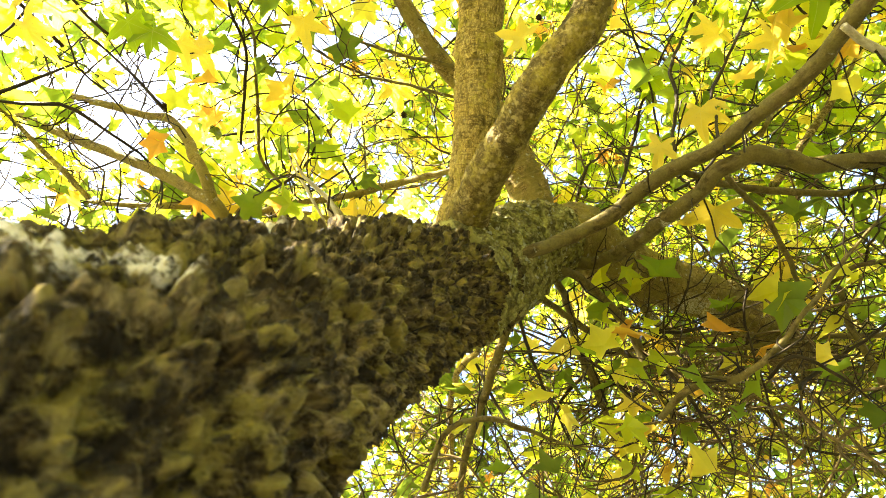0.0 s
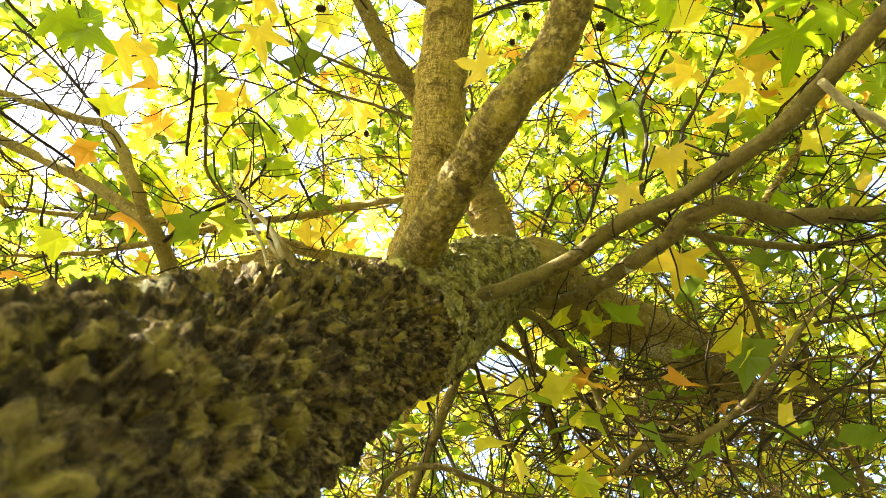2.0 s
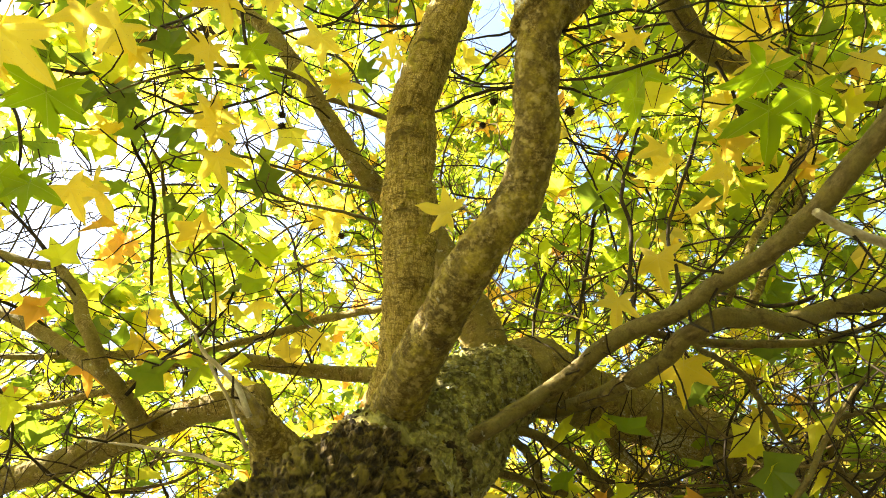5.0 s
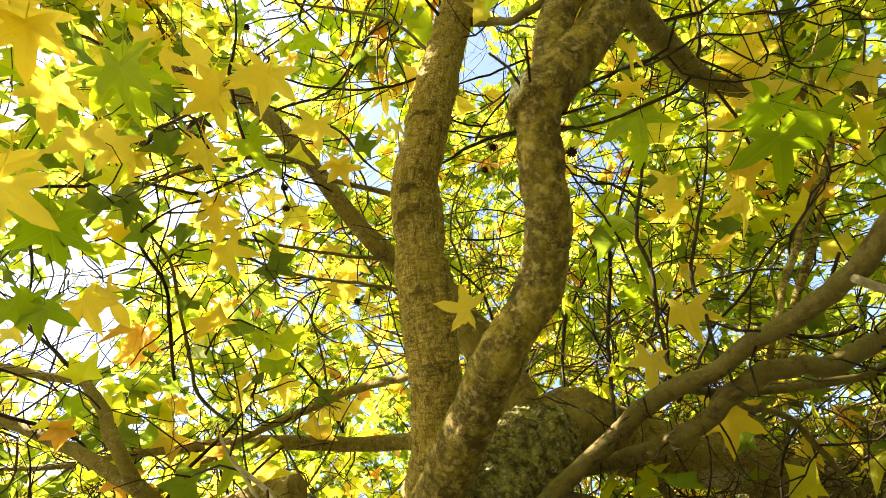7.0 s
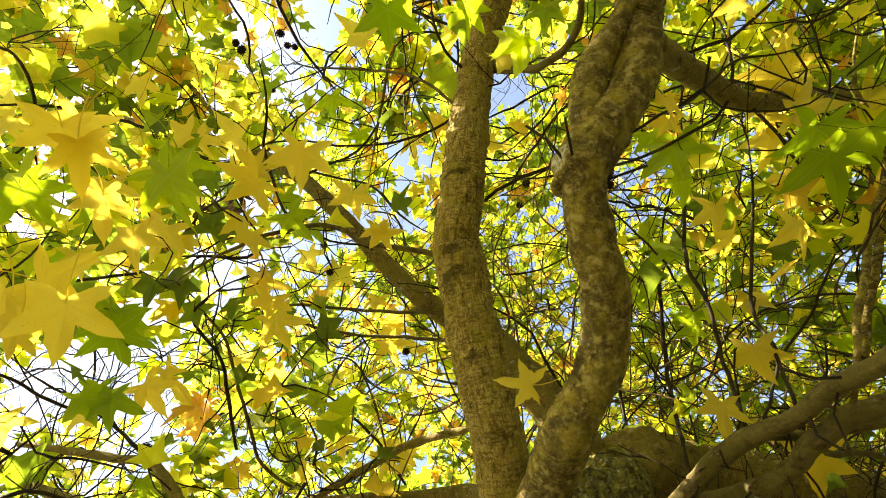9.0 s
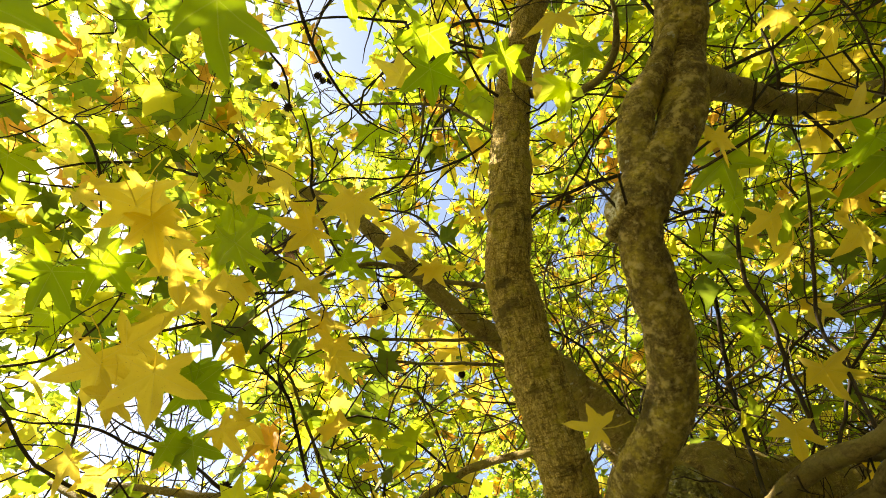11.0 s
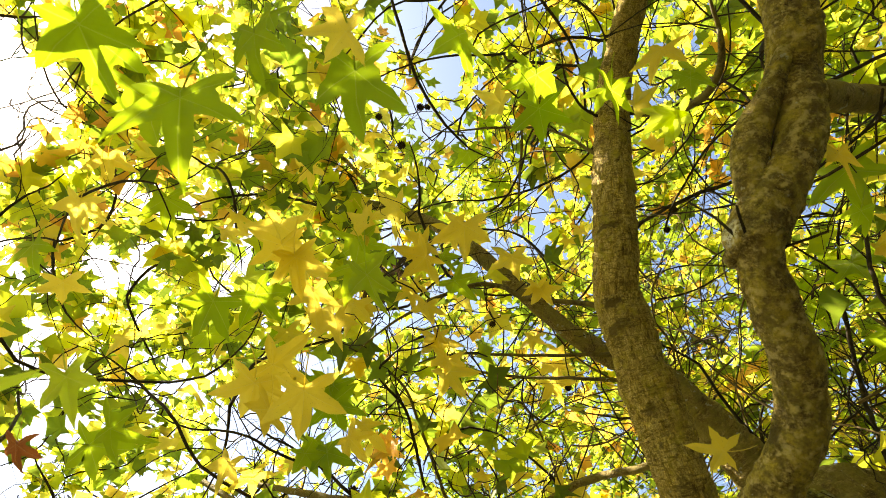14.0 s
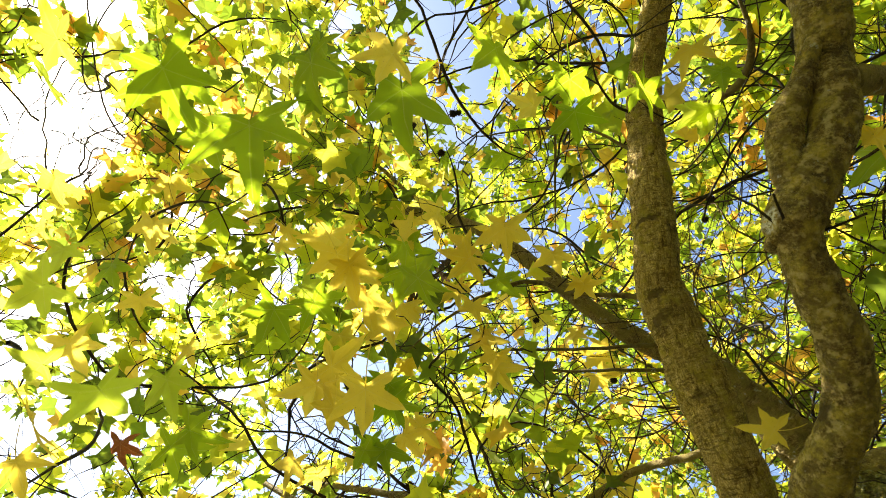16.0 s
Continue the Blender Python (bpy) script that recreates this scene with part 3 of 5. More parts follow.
branch("branch", branchmat, [(0.237, 0.839, 2.316, 0.0186), (0.362, 0.903, 2.334, 0.0170), (0.416, 0.866, 2.314, 0.0172), (0.442, 0.764, 2.259, 0.0168), (0.466, 0.644, 2.193, 0.0159), (0.498, 0.573, 2.173, 0.0150), (0.516, 0.527, 2.166, 0.0155), (0.567, 0.496, 2.176, 0.0163), (0.632, 0.509, 2.189, 0.0157), (0.703, 0.530, 2.195, 0.0161), (0.822, 0.549, 2.241, 0.0165), (1.001, 0.570, 2.296, 0.0160), (1.281, 0.569, 2.365, 0.0142), (1.714, 0.534, 2.479, 0.0103)], "wavy grey-brown branch with a pale broken knob")
branch("branch", branchmat, [(0.459, 0.550, 2.221, 0.0070), (0.551, 0.586, 2.222, 0.0077), (0.620, 0.601, 2.224, 0.0078), (0.792, 0.619, 2.227, 0.0075), (0.894, 0.619, 2.251, 0.0065), (1.012, 0.614, 2.286, 0.0057), (1.190, 0.594, 2.331, 0.0035)])
branch("stub", stemb, [(-0.189, 0.811, 2.187, 0.0551), (-0.199, 0.735, 2.188, 0.0337), (-0.210, 0.686, 2.194, 0.0256), (-0.219, 0.660, 2.199, 0.0223), (-0.221, 0.651, 2.202, 0.0152)], "broken mossy branch stub on the trunk")
branch("splinter", stub, [(-0.202, 0.692, 2.183, 0.0173), (-0.214, 0.656, 2.192, 0.0161), (-0.223, 0.633, 2.201, 0.0130), (-0.231, 0.618, 2.208, 0.0070)], "pale weathered wood of the broken stub")
branch("twig", branchmat, [(-0.457, 0.815, 2.568, 0.0038), (-0.502, 0.776, 2.592, 0.0044), (-0.520, 0.736, 2.613, 0.0044), (-0.510, 0.651, 2.635, 0.0043), (-0.496, 0.521, 2.676, 0.0041), (-0.502, 0.432, 2.732, 0.0036), (-0.558, 0.359, 2.787, 0.0031), (-0.671, 0.288, 2.910, 0.0027)])
branch("twig", branchmat, [(0.073, 0.548, 2.709, 0.0055), (0.003, 0.532, 2.722, 0.0055), (-0.107, 0.522, 2.760, 0.0044), (-0.252, 0.490, 2.802, 0.0039), (-0.369, 0.468, 2.835, 0.0039), (-0.488, 0.469, 2.852, 0.0034), (-0.650, 0.513, 2.840, 0.0023)])
branch("twig", branchmat, [(0.070, 0.316, 2.597, 0.0059), (0.030, 0.308, 2.627, 0.0061), (-0.033, 0.295, 2.660, 0.0057), (-0.096, 0.284, 2.699, 0.0058), (-0.162, 0.252, 2.752, 0.0059), (-0.233, 0.232, 2.755, 0.0053), (-0.347, 0.225, 2.734, 0.0047), (-0.476, 0.247, 2.720, 0.0043), (-0.569, 0.274, 2.702, 0.0028)])
branch("twig", branchmat, [(0.067, 0.625, 2.691, 0.0049), (-0.001, 0.615, 2.717, 0.0049), (-0.129, 0.601, 2.766, 0.0045), (-0.249, 0.589, 2.812, 0.0041), (-0.390, 0.531, 2.857, 0.0035), (-0.508, 0.490, 2.892, 0.0030), (-0.588, 0.445, 2.908, 0.0024)])
branch("twig", branchmat, [(0.181, 0.112, 2.864, 0.0046), (0.118, 0.060, 3.004, 0.0038), (0.025, 0.033, 3.119, 0.0041), (-0.098, 0.012, 3.215, 0.0037), (-0.190, -0.016, 3.247, 0.0038), (-0.242, -0.074, 3.300, 0.0031)])
branch("twig", branchmat, [(0.072, -0.010, 3.169, 0.0036), (0.032, 0.041, 3.105, 0.0035), (-0.016, 0.127, 3.028, 0.0034), (-0.081, 0.245, 2.933, 0.0027)])
branch("twig", branchmat, [(0.287, 0.073, 2.979, 0.0108), (0.317, 0.059, 2.857, 0.0092), (0.345, 0.047, 2.781, 0.0086), (0.391, 0.014, 2.737, 0.0077), (0.433, -0.036, 2.755, 0.0066), (0.444, -0.106, 2.770, 0.0051), (0.446, -0.228, 2.820, 0.0035)])
branch("twig", twig, [(0.465, 0.557, 2.240, 0.0040), (0.516, 0.570, 2.393, 0.0041), (0.556, 0.538, 2.523, 0.0045), (0.572, 0.512, 2.639, 0.0047), (0.678, 0.470, 2.854, 0.0042), (0.775, 0.312, 3.049, 0.0031), (0.877, 0.196, 3.205, 0.0026)])
branch("twig", twig, [(0.382, 0.694, 2.256, 0.0039), (0.476, 0.827, 2.512, 0.0050), (0.542, 0.880, 2.695, 0.0057), (0.605, 0.826, 2.850, 0.0055), (0.622, 0.713, 2.894, 0.0046), (0.689, 0.533, 2.960, 0.0039), (0.814, 0.341, 3.047, 0.0031)])
branch("twig", twig, [(0.508, 0.478, 2.196, 0.0029), (0.558, 0.484, 2.326, 0.0033), (0.601, 0.495, 2.450, 0.0036), (0.732, 0.391, 2.663, 0.0035), (0.803, 0.307, 2.813, 0.0027)])
branch("twig", stemb, [(0.565, 0.456, 2.168, 0.0050), (0.583, 0.427, 2.190, 0.0041), (0.685, 0.426, 2.312, 0.0065), (0.831, 0.384, 2.466, 0.0073), (0.932, 0.329, 2.574, 0.0071), (0.970, 0.248, 2.711, 0.0070), (1.082, 0.157, 2.863, 0.0056)])
branch("twig", branchmat, [(0.197, 0.765, 2.210, 0.0097), (0.256, 0.824, 2.239, 0.0097), (0.329, 0.878, 2.249, 0.0106), (0.431, 0.990, 2.251, 0.0114), (0.511, 1.095, 2.225, 0.0119), (0.521, 1.138, 2.142, 0.0088), (0.607, 1.228, 2.061, 0.0064), (0.687, 1.323, 1.998, 0.0045)])
branch("twig", branchmat, [(0.147, 0.770, 2.148, 0.0077), (0.259, 0.901, 2.177, 0.0080), (0.361, 1.023, 2.214, 0.0088), (0.486, 1.138, 2.228, 0.0080), (0.613, 1.191, 2.209, 0.0068), (0.717, 1.140, 2.173, 0.0066), (0.804, 1.024, 2.171, 0.0050)])
branch("twig", branchmat, [(0.229, 0.819, 2.232, 0.0079), (0.281, 0.905, 2.257, 0.0090), (0.339, 1.058, 2.312, 0.0107), (0.403, 1.275, 2.350, 0.0121), (0.442, 1.331, 2.295, 0.0122), (0.470, 1.382, 2.220, 0.0088), (0.540, 1.503, 2.117, 0.0067)])
branch("twig", branchmat, [(0.175, 0.806, 2.184, 0.0108), (0.166, 0.925, 2.193, 0.0111), (0.141, 1.044, 2.172, 0.0110), (0.112, 1.161, 2.139, 0.0114), (0.063, 1.328, 2.080, 0.0106), (0.040, 1.500, 2.012, 0.0097), (0.031, 1.847, 1.862, 0.0075)])
branch("twig", stem, [(0.087, 1.084, 2.198, 0.0076), (0.031, 1.262, 2.252, 0.0093), (0.011, 1.399, 2.212, 0.0096), (0.015, 1.492, 2.144, 0.0089), (0.001, 1.658, 2.013, 0.0075)])
branch("twig", branchmat, [(0.477, 1.035, 1.970, 0.0075), (0.510, 0.971, 1.986, 0.0084), (0.550, 0.920, 1.984, 0.0087), (0.589, 0.870, 1.958, 0.0073), (0.644, 0.797, 1.978, 0.0056), (0.716, 0.726, 2.040, 0.0047), (0.811, 0.673, 2.124, 0.0044), (0.876, 0.609, 2.167, 0.0040), (0.985, 0.580, 2.225, 0.0030)])
branch("twig", branchmat, [(0.551, 1.093, 2.408, 0.0159), (0.580, 1.114, 2.349, 0.0142), (0.604, 1.111, 2.301, 0.0097), (0.661, 1.109, 2.241, 0.0053)])
branch("twig", branchmat, [(0.616, 1.189, 2.269, 0.0057), (0.808, 1.114, 2.234, 0.0060), (0.918, 1.049, 2.210, 0.0077), (1.050, 1.038, 2.207, 0.0077), (1.199, 1.020, 2.197, 0.0069), (1.447, 1.006, 2.183, 0.0051)])
branch("twig", branchmat, [(0.524, 0.525, 2.151, 0.0050), (0.601, 0.599, 2.186, 0.0054), (0.672, 0.663, 2.199, 0.0056), (0.748, 0.764, 2.178, 0.0059), (0.802, 0.838, 2.183, 0.0056), (0.911, 0.933, 2.172, 0.0048)])
branch("twig", branchmat, [(0.895, 0.816, 2.261, 0.0053), (0.925, 0.872, 2.219, 0.0071), (0.952, 0.946, 2.167, 0.0077), (1.006, 1.018, 2.106, 0.0077), (1.084, 1.125, 2.011, 0.0070), (1.157, 1.239, 1.938, 0.0054)])
branch("twig", branchmat, [(0.833, 0.798, 2.150, 0.0048), (0.891, 0.769, 2.174, 0.0054), (0.972, 0.768, 2.193, 0.0056), (1.085, 0.750, 2.215, 0.0045)])
branch("twig", branchmat, [(-0.053, 1.290, 1.926, 0.0083), (0.004, 1.173, 2.014, 0.0071), (0.093, 1.139, 2.033, 0.0071), (0.184, 1.156, 2.017, 0.0065), (0.262, 1.178, 1.999, 0.0053), (0.379, 1.202, 1.975, 0.0042)])
branch("twig", twig, [(0.152, 0.823, 2.174, 0.0042), (0.215, 1.087, 2.223, 0.0050), (0.273, 1.246, 2.200, 0.0046), (0.348, 1.392, 2.136, 0.0042), (0.414, 1.550, 2.087, 0.0032)])
branch("twig", twig, [(0.518, 1.103, 2.213, 0.0050), (0.569, 1.091, 2.114, 0.0046), (0.627, 1.128, 2.010, 0.0044), (0.703, 1.217, 1.953, 0.0035)])
branch("twig", twig, [(0.641, 0.870, 1.955, 0.0037), (0.679, 0.817, 1.970, 0.0036), (0.780, 0.865, 1.957, 0.0033), (0.875, 0.926, 1.916, 0.0025)])
branch("twig", twig, [(0.428, 1.035, 2.261, 0.0044), (0.513, 1.050, 2.242, 0.0044), (0.616, 1.034, 2.218, 0.0038), (0.719, 0.966, 2.221, 0.0032), (0.816, 0.901, 2.223, 0.0026)])
branch("twig", twig, [(0.476, 1.106, 2.214, 0.0045), (0.535, 1.149, 2.133, 0.0043), (0.579, 1.218, 2.069, 0.0037), (0.603, 1.327, 1.998, 0.0033)])
branch("twig", twig, [(0.394, 1.280, 2.352, 0.0052), (0.476, 1.283, 2.265, 0.0050), (0.545, 1.280, 2.163, 0.0040), (0.676, 1.292, 2.127, 0.0028)])
branch("twig", twig, [(-0.513, 0.755, 2.319, 0.0042), (-0.472, 0.738, 2.391, 0.0043), (-0.400, 0.728, 2.465, 0.0039), (-0.347, 0.692, 2.561, 0.0035), (-0.370, 0.597, 2.633, 0.0029)])
branch("twig", pale, [(-0.198, 0.632, 2.150, 0.0056), (-0.231, 0.609, 2.205, 0.0047), (-0.285, 0.580, 2.246, 0.0043), (-0.310, 0.546, 2.281, 0.0032)])
branch("twig", stemb, [(-0.899, 0.742, 2.406, 0.0066), (-0.982, 0.690, 2.467, 0.0073), (-1.080, 0.629, 2.536, 0.0058), (-1.246, 0.556, 2.648, 0.0041)])
branch("twig", twig, [(-0.718, 0.581, 2.573, 0.0051), (-0.850, 0.505, 2.680, 0.0034), (-0.966, 0.423, 2.741, 0.0028), (-1.053, 0.344, 2.805, 0.0023)])
branch("twig", pale, [(-0.218, 0.712, 2.142, 0.0037), (-0.253, 0.657, 2.204, 0.0033), (-0.283, 0.623, 2.248, 0.0033), (-0.321, 0.592, 2.299, 0.0029), (-0.340, 0.565, 2.334, 0.0019)])
branch("twig", pale, [(-0.258, 0.757, 2.141, 0.0033), (-0.344, 0.765, 2.180, 0.0034), (-0.451, 0.771, 2.210, 0.0030), (-0.563, 0.783, 2.237, 0.0020)])
branch("twig", pale, [(0.553, 0.236, 2.071, 0.0050), (0.606, 0.263, 2.071, 0.0062), (0.676, 0.289, 2.069, 0.0058), (0.736, 0.309, 2.063, 0.0048)], "short pale broken stick")
branch("twig", twig, [(0.488, 0.623, 2.248, 0.0033), (0.592, 0.654, 2.361, 0.0034), (0.654, 0.631, 2.440, 0.0035), (0.634, 0.597, 2.519, 0.0032), (0.630, 0.573, 2.530, 0.0028)])
branch("twig", twig, [(0.648, 0.651, 2.431, 0.0031), (0.770, 0.636, 2.508, 0.0032), (0.880, 0.599, 2.599, 0.0029), (1.007, 0.604, 2.665, 0.0025)])
branch("twig", stemb, [(0.760, 0.681, 2.354, 0.0088), (0.886, 0.666, 2.493, 0.0093), (1.002, 0.576, 2.620, 0.0091), (1.107, 0.493, 2.745, 0.0073)])
branch("twig", twig, [(0.785, 0.240, 2.792, 0.0039), (0.820, 0.310, 2.718, 0.0038), (0.850, 0.383, 2.670, 0.0032), (0.963, 0.445, 2.638, 0.0028), (1.049, 0.479, 2.621, 0.0019)])
branch("twig", twig, [(0.370, 0.092, 2.425, 0.0020), (0.444, 0.087, 2.466, 0.0024), (0.539, 0.107, 2.542, 0.0023), (0.702, 0.116, 2.691, 0.0026), (0.831, 0.133, 2.712, 0.0022), (1.037, 0.120, 2.752, 0.0018)])
branch("twig", stemb, [(1.107, 0.385, 2.898, 0.0078), (1.073, 0.414, 2.800, 0.0067), (1.057, 0.513, 2.728, 0.0061), (1.010, 0.616, 2.657, 0.0048)])
branch("twig", twig, [(-0.586, 0.732, 2.657, 0.0037), (-0.543, 0.590, 2.669, 0.0046), (-0.518, 0.480, 2.700, 0.0040), (-0.539, 0.368, 2.727, 0.0039), (-0.435, 0.305, 2.718, 0.0032), (-0.301, 0.284, 2.709, 0.0031)])
branch("twig", twig, [(-0.798, 0.374, 2.433, 0.0042), (-0.859, 0.291, 2.450, 0.0037), (-0.906, 0.236, 2.483, 0.0037), (-0.959, 0.153, 2.562, 0.0040), (-1.057, 0.105, 2.644, 0.0037), (-1.161, 0.018, 2.720, 0.0033), (-1.246, -0.063, 2.739, 0.0027)])
branch("twig", twig, [(-0.759, 0.401, 2.553, 0.0036), (-0.805, 0.350, 2.563, 0.0036), (-0.867, 0.277, 2.578, 0.0031), (-0.991, 0.216, 2.591, 0.0025), (-1.113, 0.156, 2.658, 0.0022)])
branch("twig", stemb, [(-0.337, 0.223, 3.170, 0.0071), (-0.515, 0.112, 3.390, 0.0079), (-0.634, 0.001, 3.593, 0.0077), (-0.761, -0.131, 3.805, 0.0071), (-0.892, -0.270, 4.022, 0.0067), (-1.066, -0.540, 4.338, 0.0048)])
branch("twig", twig, [(-0.531, 0.144, 3.191, 0.0047), (-0.735, 0.047, 3.363, 0.0053), (-0.949, -0.041, 3.479, 0.0047), (-1.091, -0.117, 3.412, 0.0047), (-1.170, -0.183, 3.160, 0.0034)])
branch("twig", twig, [(0.225, 0.064, 2.961, 0.0046), (0.185, 0.002, 2.934, 0.0034), (0.171, -0.077, 2.920, 0.0029), (0.188, -0.155, 2.930, 0.0019)])


# ---- leaves ----
def blade_outline(jag):
    """Five pointed lobes round the foot of the blade, tip along +y, with fine uneven teeth."""
    lobes = [(-122, 0.42), (-61, 0.56), (0, 0.62), (61, 0.56), (122, 0.42)]
    pts = [(180, 0.06)]
    for n, (ang, ln) in enumerate(lobes):
        ln *= 1 + jag.uniform(-0.16, 0.10)
        ang += jag.uniform(-9, 9)
        w = jag.uniform(16.0, 20.5)
        for at, far in ((-1.0, 0.58), (-0.72, 0.74), (-0.40, 0.87), (-0.13, 1.02), (0, 1.14), (0.13, 1.02), (0.40, 0.87), (0.72, 0.74), (1.0, 0.58)):
            pts.append((ang + w * at, ln * far * (1 + jag.uniform(-0.035, 0.035))))
        if n < 4:
            pts.append((ang + 30.5, 0.26 + jag.uniform(-0.04, 0.04)))
    return [(math.sin(radians(a)) * r, math.cos(radians(a)) * r) for a, r in pts]


def leaf_mesh(material, seed):
    """A lobed blade of unit width, curled and folded along its ribs, with its stalk."""
    jag = random.Random(seed)
    ring = blade_outline(jag)
    fold, droop, twist = jag.uniform(0.05, 0.55), jag.uniform(0.1, 0.8), jag.uniform(-0.6, 0.6)

    def lift(x, y):
        r2 = x * x + y * y
        return -droop * r2 + fold * abs(x) * 0.5 + twist * x * y + 0.03 * math.sin(9 * x + 3 * seed) * math.cos(8 * y)

    verts = [(0, 0, 0)]
    half = [(x * 0.5, y * 0.5) for x, y in ring]
    for x, y in half + ring:
        verts.append((x, y, lift(x, y)))
    n = len(ring)
    faces = []
    for i in range(n):
        j = (i + 1) % n
        faces.append((0, 1 + j, 1 + i))
        faces.append((1 + i, 1 + j, 1 + n + j, 1 + n + i))
    uvs = []
    for fc in faces:
        uvs += [(verts[k][0] + 0.5, verts[k][1] + 0.36) for k in fc]
    # stalk
    b = len(verts)
    bend = jag.uniform(-0.25, 0.25)
    for i in range(5):
        t = i / 4
        cx, cy, cz = bend * t * t, -0.62 * t, 0.10 * t * t
        for k in range(3):
            a = 2.094 * k
            verts.append((cx + 0.009 * math.cos(a), cy, cz + 0.009 * math.sin(a)))
    for i in range(4):
        for k in range(3):
            faces.append((b + i * 3 + k, b + i * 3 + (k + 1) % 3, b + i * 3 + 3 + (k + 1) % 3, b + i * 3 + 3 + k))
            uvs += [(0.5, 0.36)] * 4
    verts = [(x, y - 0.13, z) for x, y, z in verts]
    return mesh_of("leaf", verts, faces, uvs, material)


LEAF_MESH = {colour: [leaf_mesh(m, 11 * n + i) for i in range(10)] for n, (colour, m) in enumerate(LEAF.items())}
pick = random.Random(8)
WORDS = {"yellow": "bright yellow lobed leaf", "green": "green lobed leaf", "lime": "sunlit lime green lobed leaf", "orange": "orange lobed leaf", "russet": "withered russet leaf", "dead": "shrivelled dark brown leaf"}


def leaf(colour, x, y, z, size, rx, ry, rz):
    ob = child("leaf", pick.choice(LEAF_MESH[colour]), tree, WORDS[colour])
    ob.matrix_local = pose(x, y, z, rx, ry, rz) @ Matrix.Scale(size * (1.1 if y < -0.1 and colour == "green" else 0.86), 4)
    return ob


leaf("yellow", 0.128, 0.287, 2.198, 0.078, 152, -24, -75)
leaf("yellow", 0.742, 0.423, 2.523, 0.156, -122, 22, -152)
leaf("yellow", 0.525, 0.491, 2.317, 0.121, -134, -31, 148)
leaf("yellow", 0.577, 0.677, 2.225, 0.143, -139, -18, 168)
leaf("yellow", 0.441, 0.541, 2.269, 0.100, -134, -39, 158)
leaf("yellow", -0.268, 1.008, 2.735, 0.145, 138, 68, 48)
leaf("orange", -0.602, 0.733, 2.368, 0.120, -131, -11, -164)
leaf("orange", -0.652, 0.649, 2.741, 0.103, -95, -31, 153)
leaf("yellow", -0.318, 0.285, 2.659, 0.119, -111, -33, 145)
leaf("yellow", -0.046, 0.250, 2.637, 0.089, -166, -9, 167)
leaf("yellow", 0.880, 0.221, 2.813, 0.185, -155, -6, 139)
leaf("yellow", 0.889, 0.392, 2.847, 0.150, -147, -5, -160)
leaf("yellow", 0.604, 0.411, 2.541, 0.122, -156, 13, -107)
leaf("green", 0.615, 0.654, 2.854, 0.144, -169, -5, -172)
leaf("green", 0.731, 0.229, 2.511, 0.206, 172, 15, -170)
leaf("green", 0.880, 0.280, 2.547, 0.175, -138, -10, 172)
leaf("yellow", 1.039, 0.231, 2.648, 0.106, -115, -31, 153)
leaf("green", -0.641, 0.377, 2.503, 0.133, -118, 2, -180)
leaf("green", -0.481, 0.190, 2.423, 0.148, -165, 17, -162)
leaf("yellow", -0.611, 0.461, 2.647, 0.155, -143, -9, 148)
leaf("yellow", -0.641, 0.389, 2.837, 0.125, -121, 14, -170)
leaf("green", -0.786, 0.701, 2.582, 0.091, -160, -20, 170)
leaf("green", -0.491, 0.565, 2.935, 0.140, -150, 6, 115)
leaf("yellow", -0.152, 0.699, 2.915, 0.138, -148, -8, 173)
leaf("green", 0.525, 1.024, 3.009, 0.164, 137, -20, 46)
leaf("green", 0.712, 1.078, 3.325, 0.158, 159, 46, 47)
leaf("green", -0.294, 0.244, 2.955, 0.117, -150, -23, 162)
leaf("yellow", 1.061, 1.094, 2.382, 0.120, -123, 7, 172)
leaf("yellow", 0.743, 1.500, 2.544, 0.150, -107, -19, 152)
leaf("yellow", 1.004, 1.181, 2.448, 0.110, -139, 9, 149)
leaf("green", 0.486, 1.438, 2.458, 0.120, -125, 8, -163)
leaf("yellow", -0.376, 0.537, 3.196, 0.119, -140, 26, -173)
leaf("yellow", -0.745, 1.417, 2.715, 0.126, -138, 18, 155)
leaf("yellow", -0.659, 1.066, 2.655, 0.116, -112, -24, 161)
leaf("yellow", -0.275, 0.407, 3.307, 0.111, -172, -20, 164)
leaf("green", 0.021, 1.008, 3.197, 0.116, -138, 33, -153)
leaf("green", -0.610, 0.996, 3.377, 0.147, -100, 12, 151)
leaf("orange", -0.746, 0.913, 3.263, 0.102, -116, -10, 172)
leaf("green", 0.931, 0.705, 2.544, 0.131, -148, -21, 164)
leaf("green", 1.084, 0.650, 2.644, 0.112, -158, -28, 124)
leaf("green", 1.101, 0.432, 2.613, 0.129, -143, -23, 161)
leaf("green", 1.217, 0.851, 2.437, 0.125, -96, 48, -173)
leaf("green", 1.229, 1.053, 2.529, 0.125, -115, -15, 156)
leaf("green", 0.673, 0.380, 3.006, 0.142, -147, -16, 167)
leaf("orange", 0.382, 0.729, 3.611, 0.116, -168, -31, 153)
leaf("yellow", -0.738, 0.302, 2.291, 0.134, -164, -14, 156)
leaf("green", -0.687, 0.364, 2.509, 0.128, -159, 2, 175)
leaf("yellow", -0.630, 0.439, 2.595, 0.134, -144, 41, 179)
leaf("yellow", -0.919, 0.551, 2.716, 0.105, -115, 34, 170)
leaf("green", -0.730, 0.631, 2.524, 0.091, -139, 5, -163)
leaf("yellow", -0.353, 0.426, 2.694, 0.145, -144, 4, 170)
leaf("yellow", -0.146, 0.636, 2.770, 0.129, -119, 29, -166)
leaf("green", 0.578, 0.869, 2.972, 0.151, -119, 17, -178)
